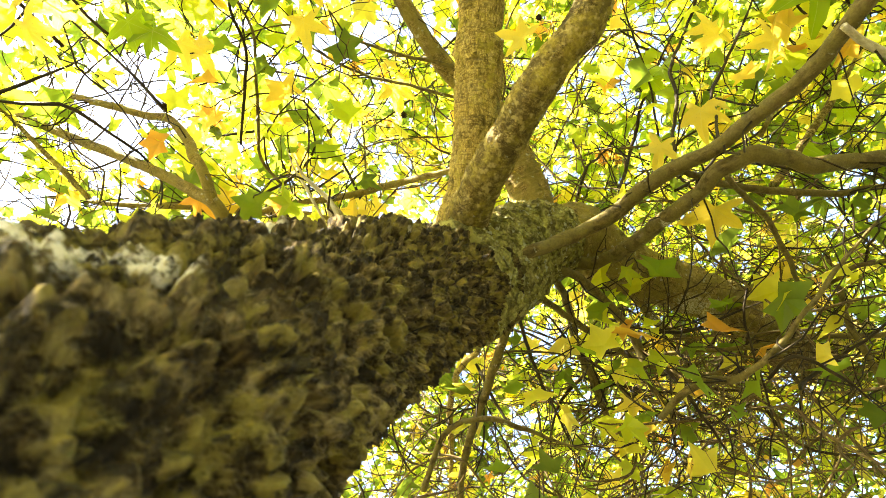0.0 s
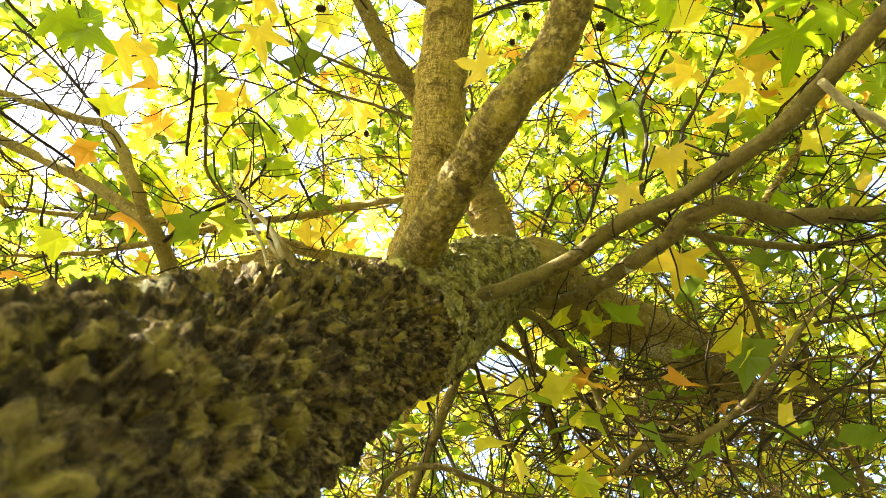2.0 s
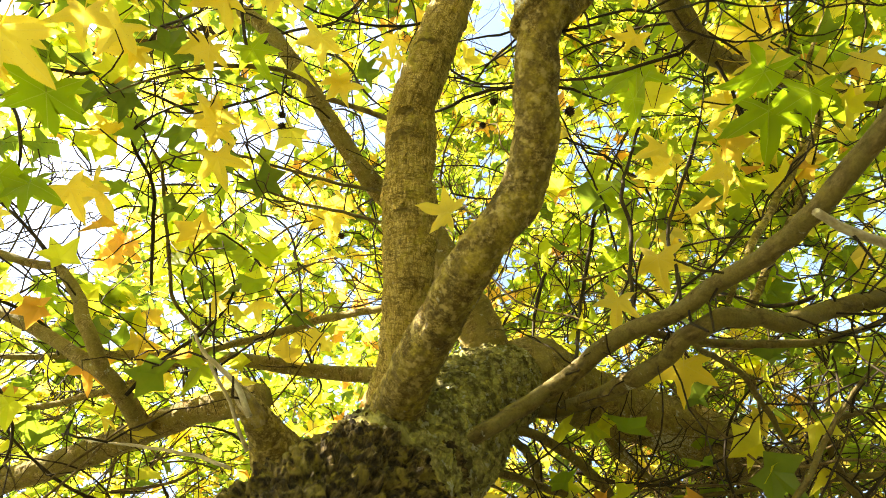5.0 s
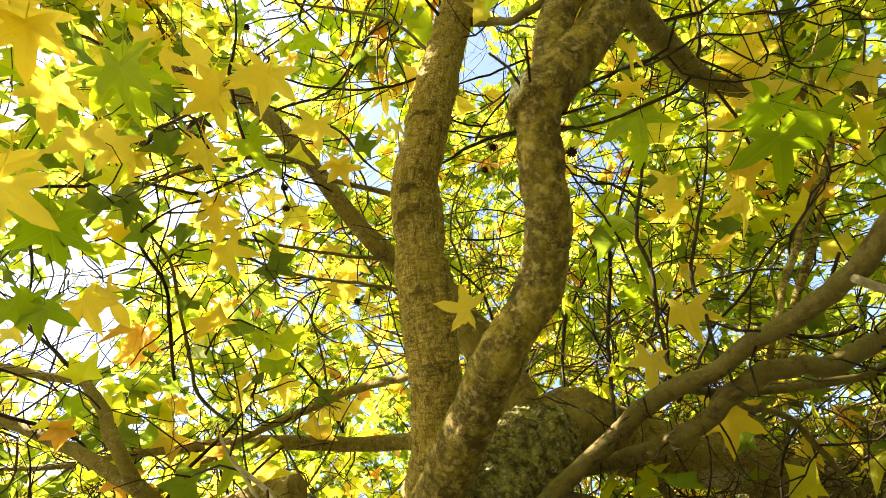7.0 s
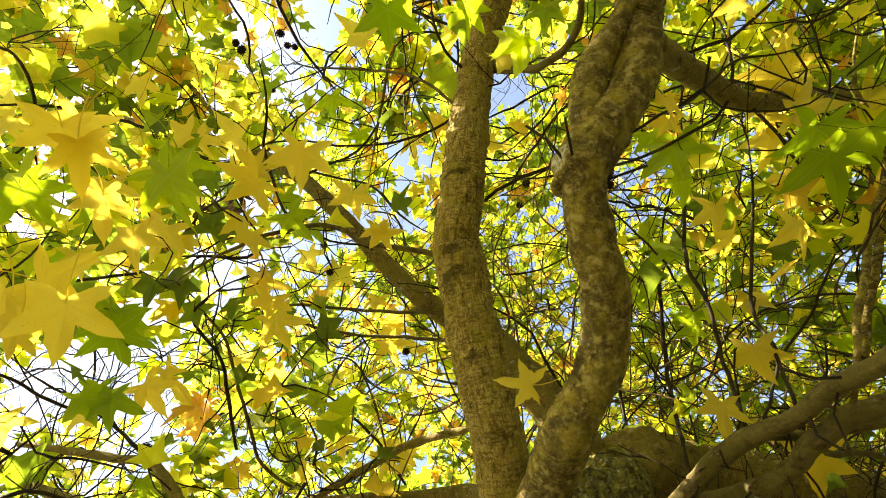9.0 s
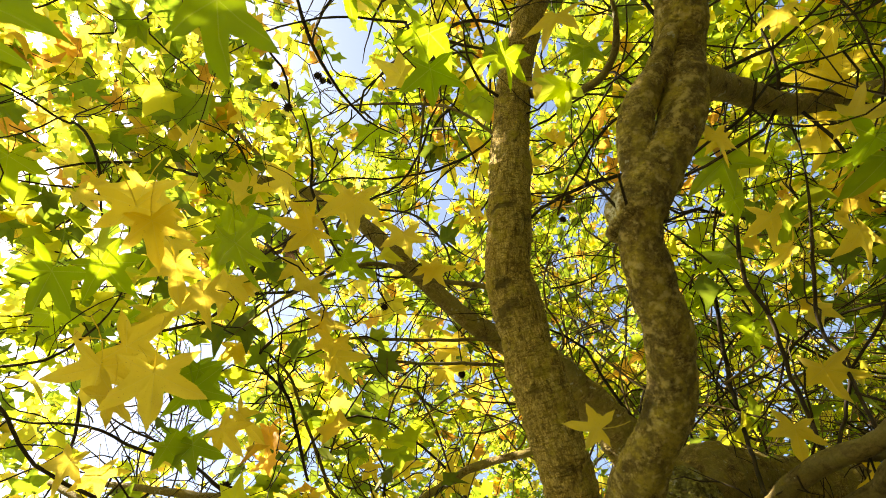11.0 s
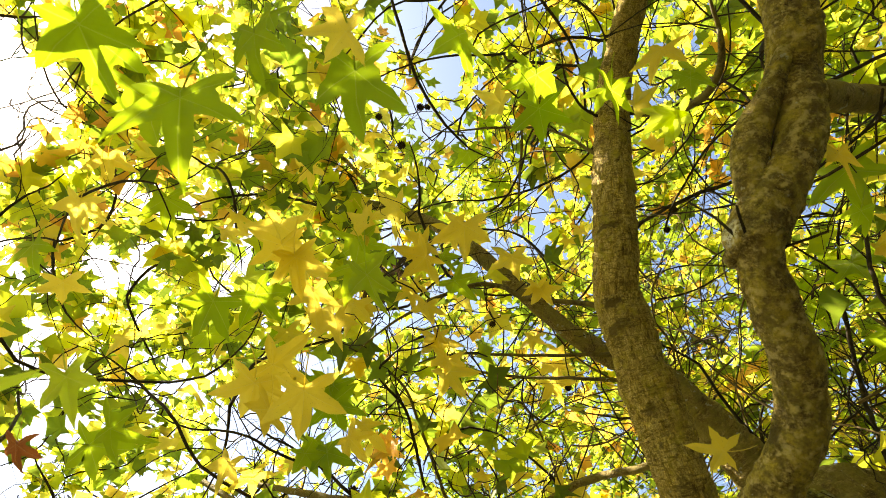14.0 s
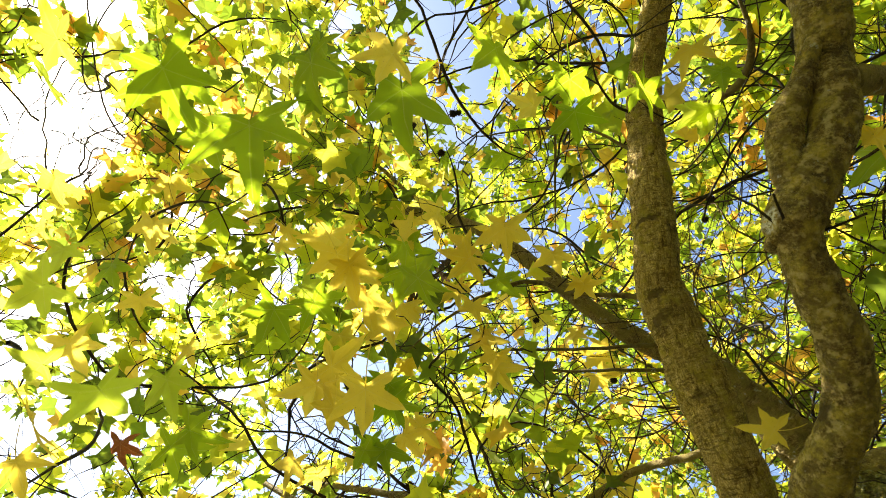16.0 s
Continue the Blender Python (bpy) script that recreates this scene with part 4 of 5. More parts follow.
leaf("green", 0.513, 1.025, 3.016, 0.144, 133, 34, 10)
leaf("green", 0.617, 0.586, 2.790, 0.146, -104, -6, 150)
leaf("yellow", 0.664, 0.441, 2.678, 0.144, -135, -5, -171)
leaf("green", 0.944, 0.861, 2.590, 0.128, -141, 19, -177)
leaf("yellow", 0.494, 1.215, 2.113, 0.118, -109, -6, 175)
leaf("yellow", 0.760, 1.492, 2.551, 0.112, -167, 8, 161)
leaf("yellow", 0.957, 1.105, 2.378, 0.093, 177, 9, 161)
leaf("green", 0.360, 1.434, 2.319, 0.119, -151, 44, -177)
leaf("yellow", 0.121, 1.534, 2.477, 0.115, -92, 16, -180)
leaf("orange", 0.128, 1.570, 2.093, 0.065, -130, 39, -151)
leaf("yellow", 0.491, 1.436, 2.732, 0.141, -118, 40, 178)
leaf("green", -0.070, 1.556, 2.098, 0.114, -139, 35, -158)
leaf("yellow", 0.516, 1.581, 2.096, 0.114, -109, 14, 179)
leaf("yellow", 0.860, 1.367, 2.127, 0.096, -122, 24, 174)
leaf("green", 0.504, 1.509, 2.485, 0.110, -170, 15, 180)
leaf("yellow", 1.127, 1.268, 2.151, 0.102, -177, -19, 130)
leaf("orange", 1.134, 1.129, 2.496, 0.086, -107, 17, 168)
leaf("orange", -0.616, 0.738, 2.394, 0.062, -107, -1, 154)
leaf("yellow", -0.408, -0.087, 2.497, 0.135, -148, 16, -158)
leaf("yellow", -0.436, -0.001, 2.521, 0.128, -146, -10, -168)
leaf("green", -0.289, -0.017, 2.454, 0.149, -155, -30, -176)
leaf("yellow", -0.456, 0.092, 2.567, 0.120, -130, 0, -180)
leaf("yellow", -0.175, 0.069, 2.704, 0.111, -168, 14, -170)
leaf("yellow", -0.255, 0.077, 2.653, 0.130, -162, -3, -108)
leaf("yellow", -0.349, 0.193, 2.761, 0.110, -137, -11, -175)
leaf("green", -0.226, 0.198, 2.716, 0.119, -151, 8, 161)
leaf("yellow", -0.082, 0.172, 2.672, 0.118, -163, 0, -168)
leaf("yellow", -0.334, 0.307, 2.677, 0.135, -150, -22, 178)
leaf("yellow", -0.639, 0.389, 2.824, 0.109, -149, 15, -158)
leaf("green", -0.506, 0.193, 2.481, 0.139, -131, 13, -129)
leaf("yellow", -0.581, 0.164, 2.494, 0.096, -132, -49, 145)
leaf("yellow", 0.070, 0.244, 2.816, 0.060, -143, 27, -149)
leaf("yellow", -0.413, 0.033, 2.922, 0.105, -166, -15, 170)
leaf("yellow", -0.517, 0.215, 2.810, 0.115, -121, 13, -148)
leaf("green", -0.703, 0.384, 2.558, 0.114, -135, 6, -159)
leaf("yellow", 0.413, 0.037, 2.369, 0.080, -125, 20, -149)
leaf("green", 0.562, 0.258, 2.653, 0.161, -120, -25, 163)
leaf("yellow", 0.895, 0.344, 2.862, 0.111, -151, 7, 173)
leaf("yellow", 0.869, 0.460, 2.768, 0.125, -146, 8, -157)
leaf("yellow", 0.780, 0.208, 2.595, 0.133, -100, 40, 130)
leaf("yellow", 0.983, 0.274, 2.563, 0.097, -152, 21, -165)
leaf("green", 0.829, 0.329, 2.577, 0.193, -138, -9, 174)
leaf("yellow", 0.820, 0.884, 2.267, 0.093, -127, -20, 155)
leaf("yellow", 0.962, 0.989, 2.319, 0.085, -155, -8, 175)
leaf("green", 0.596, 0.812, 2.909, 0.117, -160, -27, 173)
leaf("yellow", -0.222, 0.998, 2.711, 0.111, -114, -3, -147)
leaf("yellow", 0.971, 0.186, 2.933, 0.094, -150, 10, -173)
leaf("green", 1.031, 0.246, 2.717, 0.160, -122, -9, 162)
leaf("green", 0.874, 0.650, 2.861, 0.105, 180, 26, -161)
leaf("green", 0.811, 0.799, 2.608, 0.127, 171, 19, -155)
leaf("green", 0.654, 0.802, 2.762, 0.121, -136, -15, -177)
leaf("green", 0.657, 0.707, 2.984, 0.133, -172, -35, 166)
leaf("green", 1.028, 0.817, 2.560, 0.124, -124, -2, -169)
leaf("green", -0.493, 0.580, 3.002, 0.137, -122, 46, 149)
leaf("yellow", -0.187, 0.634, 2.985, 0.110, -105, -24, 176)
leaf("yellow", -0.130, 0.686, 2.954, 0.111, -141, -4, -170)
leaf("orange", -0.761, 0.750, 2.894, 0.109, -139, 8, -163)
leaf("green", -0.880, 0.626, 2.959, 0.126, -108, 51, -155)
leaf("yellow", -0.748, 0.970, 2.789, 0.129, -153, 11, -173)
leaf("orange", -1.030, 0.952, 2.795, 0.101, -148, -20, 144)
leaf("green", -0.499, 0.993, 3.071, 0.128, -150, -1, 179)
leaf("yellow", 0.034, 0.334, 3.403, 0.125, -146, -2, 179)
leaf("green", -0.167, 0.129, 3.364, 0.154, 178, 5, -176)
leaf("green", -0.351, 0.050, 3.449, 0.156, -114, -20, 167)
leaf("green", -0.091, 0.121, 3.594, 0.151, -163, 16, -169)
leaf("yellow", -0.425, -0.111, 2.515, 0.147, -167, 24, -158)
leaf("yellow", -0.683, -0.121, 2.785, 0.113, 168, -12, -169)
leaf("green", -0.521, -0.049, 2.503, 0.131, -159, 26, 179)
leaf("green", -0.338, 0.002, 2.563, 0.144, -154, 46, 169)
leaf("yellow", -0.366, -0.020, 2.734, 0.113, -165, -32, -107)
leaf("yellow", -0.447, 0.078, 2.328, 0.160, -149, 16, -142)
leaf("yellow", -0.538, 0.089, 2.341, 0.119, -156, -24, -140)
leaf("green", -0.525, 0.197, 2.494, 0.124, -126, 13, -154)
leaf("yellow", -0.779, 0.311, 2.445, 0.104, -146, 31, -141)
leaf("green", -0.679, 0.381, 2.536, 0.116, -155, 13, -124)
leaf("yellow", -0.672, 0.153, 2.710, 0.108, -147, 14, -165)
leaf("yellow", -0.512, 0.202, 2.786, 0.101, -129, 23, -137)
leaf("orange", -0.757, 0.753, 2.849, 0.148, -132, -16, -171)
leaf("lime", -0.530, 0.854, 2.966, 0.142, 159, 8, 47)
leaf("green", 0.085, -0.146, 2.502, 0.086, -174, -12, -169)
leaf("green", 0.191, -0.128, 2.491, 0.083, -137, 40, -134)
leaf("lime", 0.258, -0.063, 2.469, 0.096, 180, 18, -168)
leaf("green", 0.315, -0.093, 2.533, 0.079, -159, -38, -161)
leaf("green", 0.740, 0.678, 2.915, 0.106, -127, -9, -167)
leaf("yellow", -0.502, -0.024, 3.619, 0.130, -128, -21, 174)
leaf("yellow", -0.812, -0.052, 3.610, 0.129, -170, 28, -155)
leaf("yellow", -0.337, 0.748, 3.040, 0.119, 179, 18, 174)
leaf("lime", 0.737, 0.509, 3.027, 0.089, -140, 10, -167)
leaf("green", -0.409, -0.510, 2.402, 0.112, -153, 33, -129)
leaf("green", -0.295, -0.398, 2.296, 0.143, -119, 9, -154)
leaf("green", -0.197, -0.421, 2.364, 0.093, -141, -23, -175)
leaf("green", -0.125, -0.318, 2.411, 0.147, -165, -23, -157)
leaf("yellow", -0.111, -0.390, 2.410, 0.124, -152, -49, -78)
leaf("green", 0.024, -0.294, 2.487, 0.115, -113, 47, -123)
leaf("green", 0.098, -0.184, 2.541, 0.113, -147, 29, -139)
leaf("green", 0.198, -0.120, 2.546, 0.077, -146, 20, 165)
leaf("yellow", 0.265, -0.160, 2.485, 0.095, -107, -47, 177)
leaf("lime", 0.246, -0.071, 2.473, 0.075, -167, -12, 175)
leaf("green", 0.305, -0.093, 2.517, 0.074, -122, -11, -161)
leaf("orange", 0.404, 0.142, 2.849, 0.070, -155, 30, -144)
leaf("yellow", -0.148, 0.068, 2.683, 0.141, -148, 12, -152)
leaf("yellow", -0.253, 0.067, 2.698, 0.111, -178, -46, -106)
leaf("green", -0.384, 0.021, 2.728, 0.163, 176, -1, -166)
leaf("yellow", -0.547, -0.090, 2.749, 0.167, -174, 22, -127)
leaf("yellow", -0.055, 0.240, 2.647, 0.080, -175, 6, -162)
leaf("yellow", -0.284, 0.172, 2.615, 0.105, -163, -19, -167)
leaf("yellow", -0.311, 0.321, 2.613, 0.126, -176, 15, -144)
leaf("green", -0.225, 0.276, 2.816, 0.126, -112, 30, -170)
leaf("yellow", -1.006, -0.335, 2.840, 0.161, -149, -22, -157)
leaf("green", -0.910, 0.041, 2.364, 0.167, 171, 22, 137)
leaf("yellow", -0.622, 0.098, 2.444, 0.173, -162, 6, -133)
leaf("yellow", -0.591, 0.117, 2.516, 0.184, -178, 39, 149)
leaf("yellow", -0.839, 0.277, 2.463, 0.122, -111, -22, -169)
leaf("green", -0.664, -0.058, 2.548, 0.178, -159, -15, -128)
leaf("lime", -0.593, -0.048, 2.612, 0.139, -148, 0, 151)
leaf("green", -0.937, -0.222, 2.992, 0.154, -142, -3, -156)
leaf("yellow", -0.835, -0.388, 2.802, 0.139, -174, 23, -138)
leaf("yellow", -0.578, 0.045, 2.775, 0.133, -116, 1, -165)
leaf("yellow", -0.470, 0.135, 2.678, 0.130, -135, -4, -144)
leaf("green", -0.845, 0.069, 2.686, 0.133, -148, 46, -154)
leaf("yellow", -0.377, 0.069, 3.009, 0.152, -157, -26, -86)
leaf("green", -0.697, 0.152, 2.721, 0.122, -118, 33, -129)
leaf("yellow", -0.372, 0.888, 2.730, 0.113, -129, 6, 175)
leaf("yellow", -0.459, 0.837, 2.723, 0.095, -128, -48, -154)
leaf("orange", -0.691, 0.686, 2.709, 0.109, -153, 19, -153)
leaf("yellow", 0.519, 0.168, 2.602, 0.080, 172, -11, -161)
leaf("green", 0.519, 0.277, 2.556, 0.114, -147, 11, -135)
leaf("green", 0.745, 0.225, 2.797, 0.112, -127, -9, -159)
leaf("yellow", 0.680, 0.010, 2.665, 0.083, -161, -17, -165)
leaf("yellow", -0.790, -0.092, 3.018, 0.117, -178, -17, -165)
leaf("yellow", -0.632, -0.079, 3.262, 0.132, -157, 50, -147)
leaf("yellow", -1.108, 0.001, 2.742, 0.123, -124, 18, -178)
leaf("lime", -1.119, 0.117, 2.785, 0.115, -121, -32, 151)
leaf("green", -0.109, 0.225, 3.259, 0.116, -173, -1, -154)
leaf("yellow", 0.035, 0.243, 2.797, 0.057, 168, 9, -148)
leaf("green", 0.615, 0.781, 2.690, 0.118, -124, -2, -155)
leaf("lime", -0.579, 0.824, 2.973, 0.125, -148, -32, 152)
leaf("orange", 0.368, 1.234, 3.140, 0.134, -149, 4, -175)
leaf("orange", 0.505, 1.473, 3.409, 0.131, -135, -5, 180)
leaf("green", -0.486, -0.420, 2.531, 0.145, 177, 6, -139)
leaf("lime", -0.396, -0.606, 2.252, 0.099, 178, 3, -41)
leaf("lime", -0.419, -0.570, 2.228, 0.092, 147, 17, -60)
leaf("lime", -0.657, -0.385, 2.208, 0.112, -146, -9, -87)
leaf("lime", -0.405, -0.283, 1.984, 0.096, 166, 35, -162)
leaf("lime", -0.481, -0.213, 2.097, 0.095, -141, 2, -171)
leaf("russet", -0.663, -0.150, 2.123, 0.066, -138, -2, -156)
leaf("lime", -0.640, -0.318, 2.123, 0.103, 178, -11, -39)
leaf("yellow", -0.581, -0.272, 2.026, 0.104, -138, -17, 144)
leaf("yellow", -0.800, -0.268, 2.288, 0.105, -141, 51, -146)
leaf("yellow", -0.871, -0.231, 2.518, 0.107, -165, 31, -139)
leaf("yellow", -0.621, -0.486, 2.329, 0.092, -175, -7, -142)
leaf("yellow", -0.715, -0.346, 2.517, 0.110, -148, 3, -135)
leaf("lime", -0.801, -0.402, 2.408, 0.100, -108, 10, -143)
leaf("green", -0.881, -0.318, 2.536, 0.105, -127, 5, 179)
leaf("green", -0.228, -0.448, 2.521, 0.090, -127, -42, -159)
leaf("green", -0.809, 0.007, 2.334, 0.135, -158, 21, 142)
leaf("yellow", -0.972, -0.161, 2.189, 0.116, -115, 36, -162)
leaf("green", -0.326, -0.501, 2.275, 0.114, -165, 2, -160)


for dx, dy, dz, size, turn in ((0.0, 0.0, 0.0, 0.11, 20), (0.035, 0.01, 0.012, 0.09, 75), (-0.04, -0.01, -0.008, 0.10, 140), (0.065, -0.015, 0.02, 0.07, 200), (-0.075, 0.02, 0.0, 0.08, 260), (0.02, -0.03, -0.02, 0.08, 320)):
    leaf("dead", -0.457 + dx, 0.203 + dy, 2.917 + dz, size, -105 + turn % 50, turn % 35, turn)


# ---- seed balls ----
def seed_ball_mesh():
    bm = bmesh.new()
    bmesh.ops.create_icosphere(bm, subdivisions=2, radius=0.010)
    jag = random.Random(3)
    for face in list(bm.faces):
        tipped = bmesh.ops.poke(bm, faces=[face])["verts"][0]
        tipped.co = tipped.co.normalized() * (0.0165 + jag.uniform(-0.002, 0.002))
    m = bpy.data.meshes.new("seed_ball")
    bm.to_mesh(m)
    bm.free()
    m.materials.append(seedm)
    return m


SEEDS = [(-0.201, -0.137, 2.779, 0.62), (-0.219, -0.107, 3.264, 0.80), (-0.216, 0.374, 2.775, 0.62), (-0.404, 0.095, 3.682, 0.750), (-0.276, -0.019, 3.697, 0.870), (-0.714, 0.581, 2.580, 0.990), (-0.292, 0.459, 3.092, 0.750), (0.334, 0.450, 3.110, 0.870), (0.502, 0.408, 2.891, 0.990), (-0.135, 0.754, 2.879, 0.750), (-0.411, -0.098, 3.508, 0.870), (1.046, 1.051, 2.289, 0.990), (0.312, 0.551, 3.180, 0.750), (-0.299, -0.030, 3.697, 0.870)]
ball = seed_ball_mesh()
for x, y, z, s in SEEDS:
    ob = child("seed_ball", ball, tree, "dry dark spiky seed ball")
    ob.matrix_local = pose(x, y, z, x * 900, y * 700, z * 500) @ Matrix.Scale(s, 4)

CROWN_SPRAYS, NEAR, FAR, FAR_LIMBS, SUN_SIDE, SUNNY_SPRAYS, LOW_SPRAYS, OUTER_SPRAYS, SHADY_SPRAYS, TANGLE, OVERHEAD = 4700, 1.95, 4.8, 1250, 2.9, 420, 4400, 1500, 1900, 600, 28
# ---- crown: sprays of leaves on twigs, out of reach ----
rng = np.random.default_rng(21)
CENTRE = np.array((0.0, 0.1, 1.6))
SUNV = np.array(SUN)
star = []
for a, r in [(0, .62), (30, .34), (61, .56), (91, .31), (122, .43), (180, .10), (238, .43), (269, .31), (299, .56), (330, .34)]:
    star.append((math.sin(radians(a)) * r, math.cos(radians(a)) * r))
star = np.array(star)
NS = len(star)

leaf_v, leaf_n, twig_paths = [], 0, []


def random_unit():
    w = rng.normal(size=3)
    return w / np.linalg.norm(w)


# openings in the crown: where the sun shines through, and holes that show the sky (a place below, the way up, how wide)
OPENINGS = [((0.07, -0.42, 1.66), tuple(SUN), 0.996), ((0.10, -0.19, 1.68), (-0.565, 0.445, 0.695), 0.9965), ((0.10, -0.19, 1.68), (-0.639, 0.422, 0.643), 0.9975), ((0.10, -0.19, 1.68), (0.331, 0.447, 0.831), 0.9990), ((0.10, -0.19, 1.68), (0.562, 0.561, 0.608), 0.9985), ((0.10, -0.19, 1.68), (-0.206, 0.112, 0.972), 0.9985), ((0.09, -0.34, 1.72), (-0.557, 0.576, 0.599), 0.9985)]
OPENINGS = [(np.array(a), np.array(b) / np.linalg.norm(b), c) for a, b, c in OPENINGS]


CLEAR = np.array((0.09, -0.22, 1.68))


def in_gap(place):
    """Whether a place lies in an opening; their rims are ragged."""
    for start, way, wide in OPENINGS:
        d = place - start
        far = np.linalg.norm(d)
        if far > 1.1 and d @ way / far > wide + 0.0012 * rng.normal():
            return True
    return False


def add_leaf(p, normal, tip, size):
    """One blade of the crown as a fan of ten triangles."""
    if in_gap(p) or np.linalg.norm(p - CLEAR) < 1.2:
        return
    tip = tip - (tip @ normal) * normal
    tip /= np.linalg.norm(tip) + 1e-9
    x = np.cross(tip, normal)
    bend, fold, twist = rng.uniform(-0.2, 0.9), rng.uniform(-0.2, 0.8), rng.normal(0, 0.7)
    own = star * rng.normal(1.0, 0.15, (NS, 1)) * np.array((rng.uniform(0.78, 1.08), 1.0))
    h = -bend * (own**2).sum(1) + fold * np.abs(own[:, 0]) + twist * own[:, 0] * own[:, 1]
    leaf_v.append(np.vstack([p[None], p + size * (own[:, :1] * x + own[:, 1:] * tip + h[:, None] * normal)]))


def spray(root, heading, length, count, size):
    """A twig that wanders, forks once or twice and carries leaves."""
    n = max(5, int(length / 0.042))
    p, d, path = root.copy(), heading / np.linalg.norm(heading), []
    r0 = 0.0017 + 0.0026 * length
    for i in range(n + 1):
        if np.linalg.norm(p - CLEAR) < 1.0 and len(path) > 2:
            break
        path.append((*p, r0 * (1 - 0.55 * i / n)))
        d = d + rng.normal(0, 0.38, 3) + np.array((0, 0, 0.02))
        d /= np.linalg.norm(d)
        p = p + d * length / n
    twig_paths.append(np.array(path))
    path = np.array(path)
    n = len(path) - 1
    for _ in range(count):
        i = rng.integers(max(1, n // 4), n + 1)
        side = random_unit() + 0.4 * d
        side /= np.linalg.norm(side)
        q = path[i, :3] + side * rng.uniform(0.03, 0.12)
        normal = np.array((0, 0, 1.0)) + rng.normal(0, 0.55, 3) + 0.25 * SUNV
        normal /= np.linalg.norm(normal)
        add_leaf(q, normal, side + np.array((0, 0, -0.5)), size * rng.uniform(0.7, 1.15))
    return path


# side twigs of the branches near by
for pts, big in GROWN:
    if big > 0.022:
        continue
    for _ in range(int(len(pts) * 0.016 * (12 if big > 0.004 else 8))):
        k = int(rng.integers(len(pts) // 5, len(pts) - 1))
        d = pts[k + 1, :3] - pts[k, :3]
        d /= np.linalg.norm(d) + 1e-9
        e = d * 0.7 + random_unit()
        path = spray(pts[k, :3], e, rng.uniform(0.12, 0.42), int(rng.integers(0, 3)), 0.098)
        if rng.uniform() < 0.7 and len(path) > 4:
            j = int(rng.integers(1, len(path) - 1))
            spray(path[j, :3], e + random_unit(), rng.uniform(0.08, 0.2), int(rng.uniform() < 0.4), 0.095)

for _ in range(CROWN_SPRAYS):
    w = random_unit()
    if w[2] < 0.15:
        continue
    dist = rng.uniform(NEAR**2.5, FAR**2.5) ** 0.4
    root = CENTRE + w * dist
    if (root - CENTRE) @ SUNV > (SUN_SIDE if w @ SUNV > 0.88 else 2.3) + rng.normal(0, 0.15):
        continue
    heading = random_unit() + 0.6 * w * np.array((1, 1, 0.3)) + np.array((0, 0, 0.2))
    path = spray(root, heading, rng.uniform(0.4, 0.9), int(rng.integers(16, 28)), 0.092)
    for _ in range(2):
        k = rng.integers(1, len(path) - 1)
        spray(path[k, :3], path[k + 1, :3] - path[k, :3] + 0.08 * random_unit(), rng.uniform(0.15, 0.4), 5, 0.09)

# the sunny side of the crown hangs lower and nearer, and is full further out
for _ in range(SUNNY_SPRAYS):
    w = random_unit()
    if w @ SUNV < 0.55 or w[2] < 0.55:
        continue
    root = CENTRE + w * rng.uniform(1.45, 2.8)
    spray(root, random_unit() + np.array((0, 0, 0.2)), rng.uniform(0.35, 0.7), int(rng.integers(12, 22)), 0.112)
for _ in range(OUTER_SPRAYS):
    w = random_unit()
    if w @ SUNV < 0.86:
        continue
    root = CENTRE + w * rng.uniform(3.0, 5.6)
    spray(root, random_unit() + np.array((0, 0, 0.2)), rng.uniform(0.4, 0.9), int(rng.integers(16, 28)), 0.115)

# sprays that shade the leaves hanging near the stems
for _ in range(32):
    root = np.array((rng.uniform(-0.95, 0.1), rng.uniform(-0.6, 0.5), 2.65)) + SUNV * rng.uniform(0.5, 1.9)
    spray(root, random_unit() + np.array((0, 0, 0.1)), rng.uniform(0.3, 0.6), int(rng.integers(11, 18)), 0.105)

# the shady side, to the east
for _ in range(SHADY_SPRAYS):
    w = random_unit()
    if w[0] < 0.25 or w[2] < 0.1 or w[1] < -0.4:
        continue
    root = CENTRE + w * rng.uniform(2.4, 4.8)
    spray(root, random_unit() + np.array((0, 0, 0.2)), rng.uniform(0.4, 0.9), int(rng.integers(18, 30)), 0.09)

# a full bough straight overhead
for _ in range(OVERHEAD):
    w = np.array((-0.10, 0.34, 0.93)) + rng.normal(0, 1, 3) * np.array((0.17, 0.16, 0.05))
    w /= np.linalg.norm(w)
    root = CENTRE + w * rng.uniform(2.0, 4.2)
    spray(root, random_unit() + np.array((0, 0, 0.1)), rng.uniform(0.4, 0.9), int(rng.integers(18, 30)), 0.09)

# and one to the east of it, in its own shade
for _ in range(55):
    w = np.array((0.51, 0.19, 0.83)) + rng.normal(0, 1, 3) * np.array((0.15, 0.15, 0.07))
    w /= np.linalg.norm(w)
    root = CENTRE + w * rng.uniform(1.9, 3.6)
    spray(root, random_unit() + np.array((0, 0, 0.1)), rng.uniform(0.4, 0.8), int(rng.integers(18, 28)), 0.095)

# low boughs further out, all round; unseen ones behind the camera block sky light
for _ in range(LOW_SPRAYS):
    w = random_unit()
    if not 0.05 < w[2] < 0.78 or w @ SUNV > 0.86:
        continue
    root = CENTRE + w * rng.uniform(2.9, 5.4)
    spray(root, random_unit() + np.array((0, 0, 0.2)), rng.uniform(0.5, 1.0), int(rng.integers(22, 36)), 0.092)

allv = np.vstack(leaf_v)
count = len(leaf_v)
base = np.arange(count) * (NS + 1)
tri = []
for k in range(NS):
    tri.append(np.stack([base, base + 1 + (k + 1) % NS, base + 1 + k], 1))
tris = np.stack(tri, 1).reshape(-1, 3)
cm = bpy.data.meshes.new("foliage")
cm.from_pydata(allv.tolist(), [], tris.tolist())
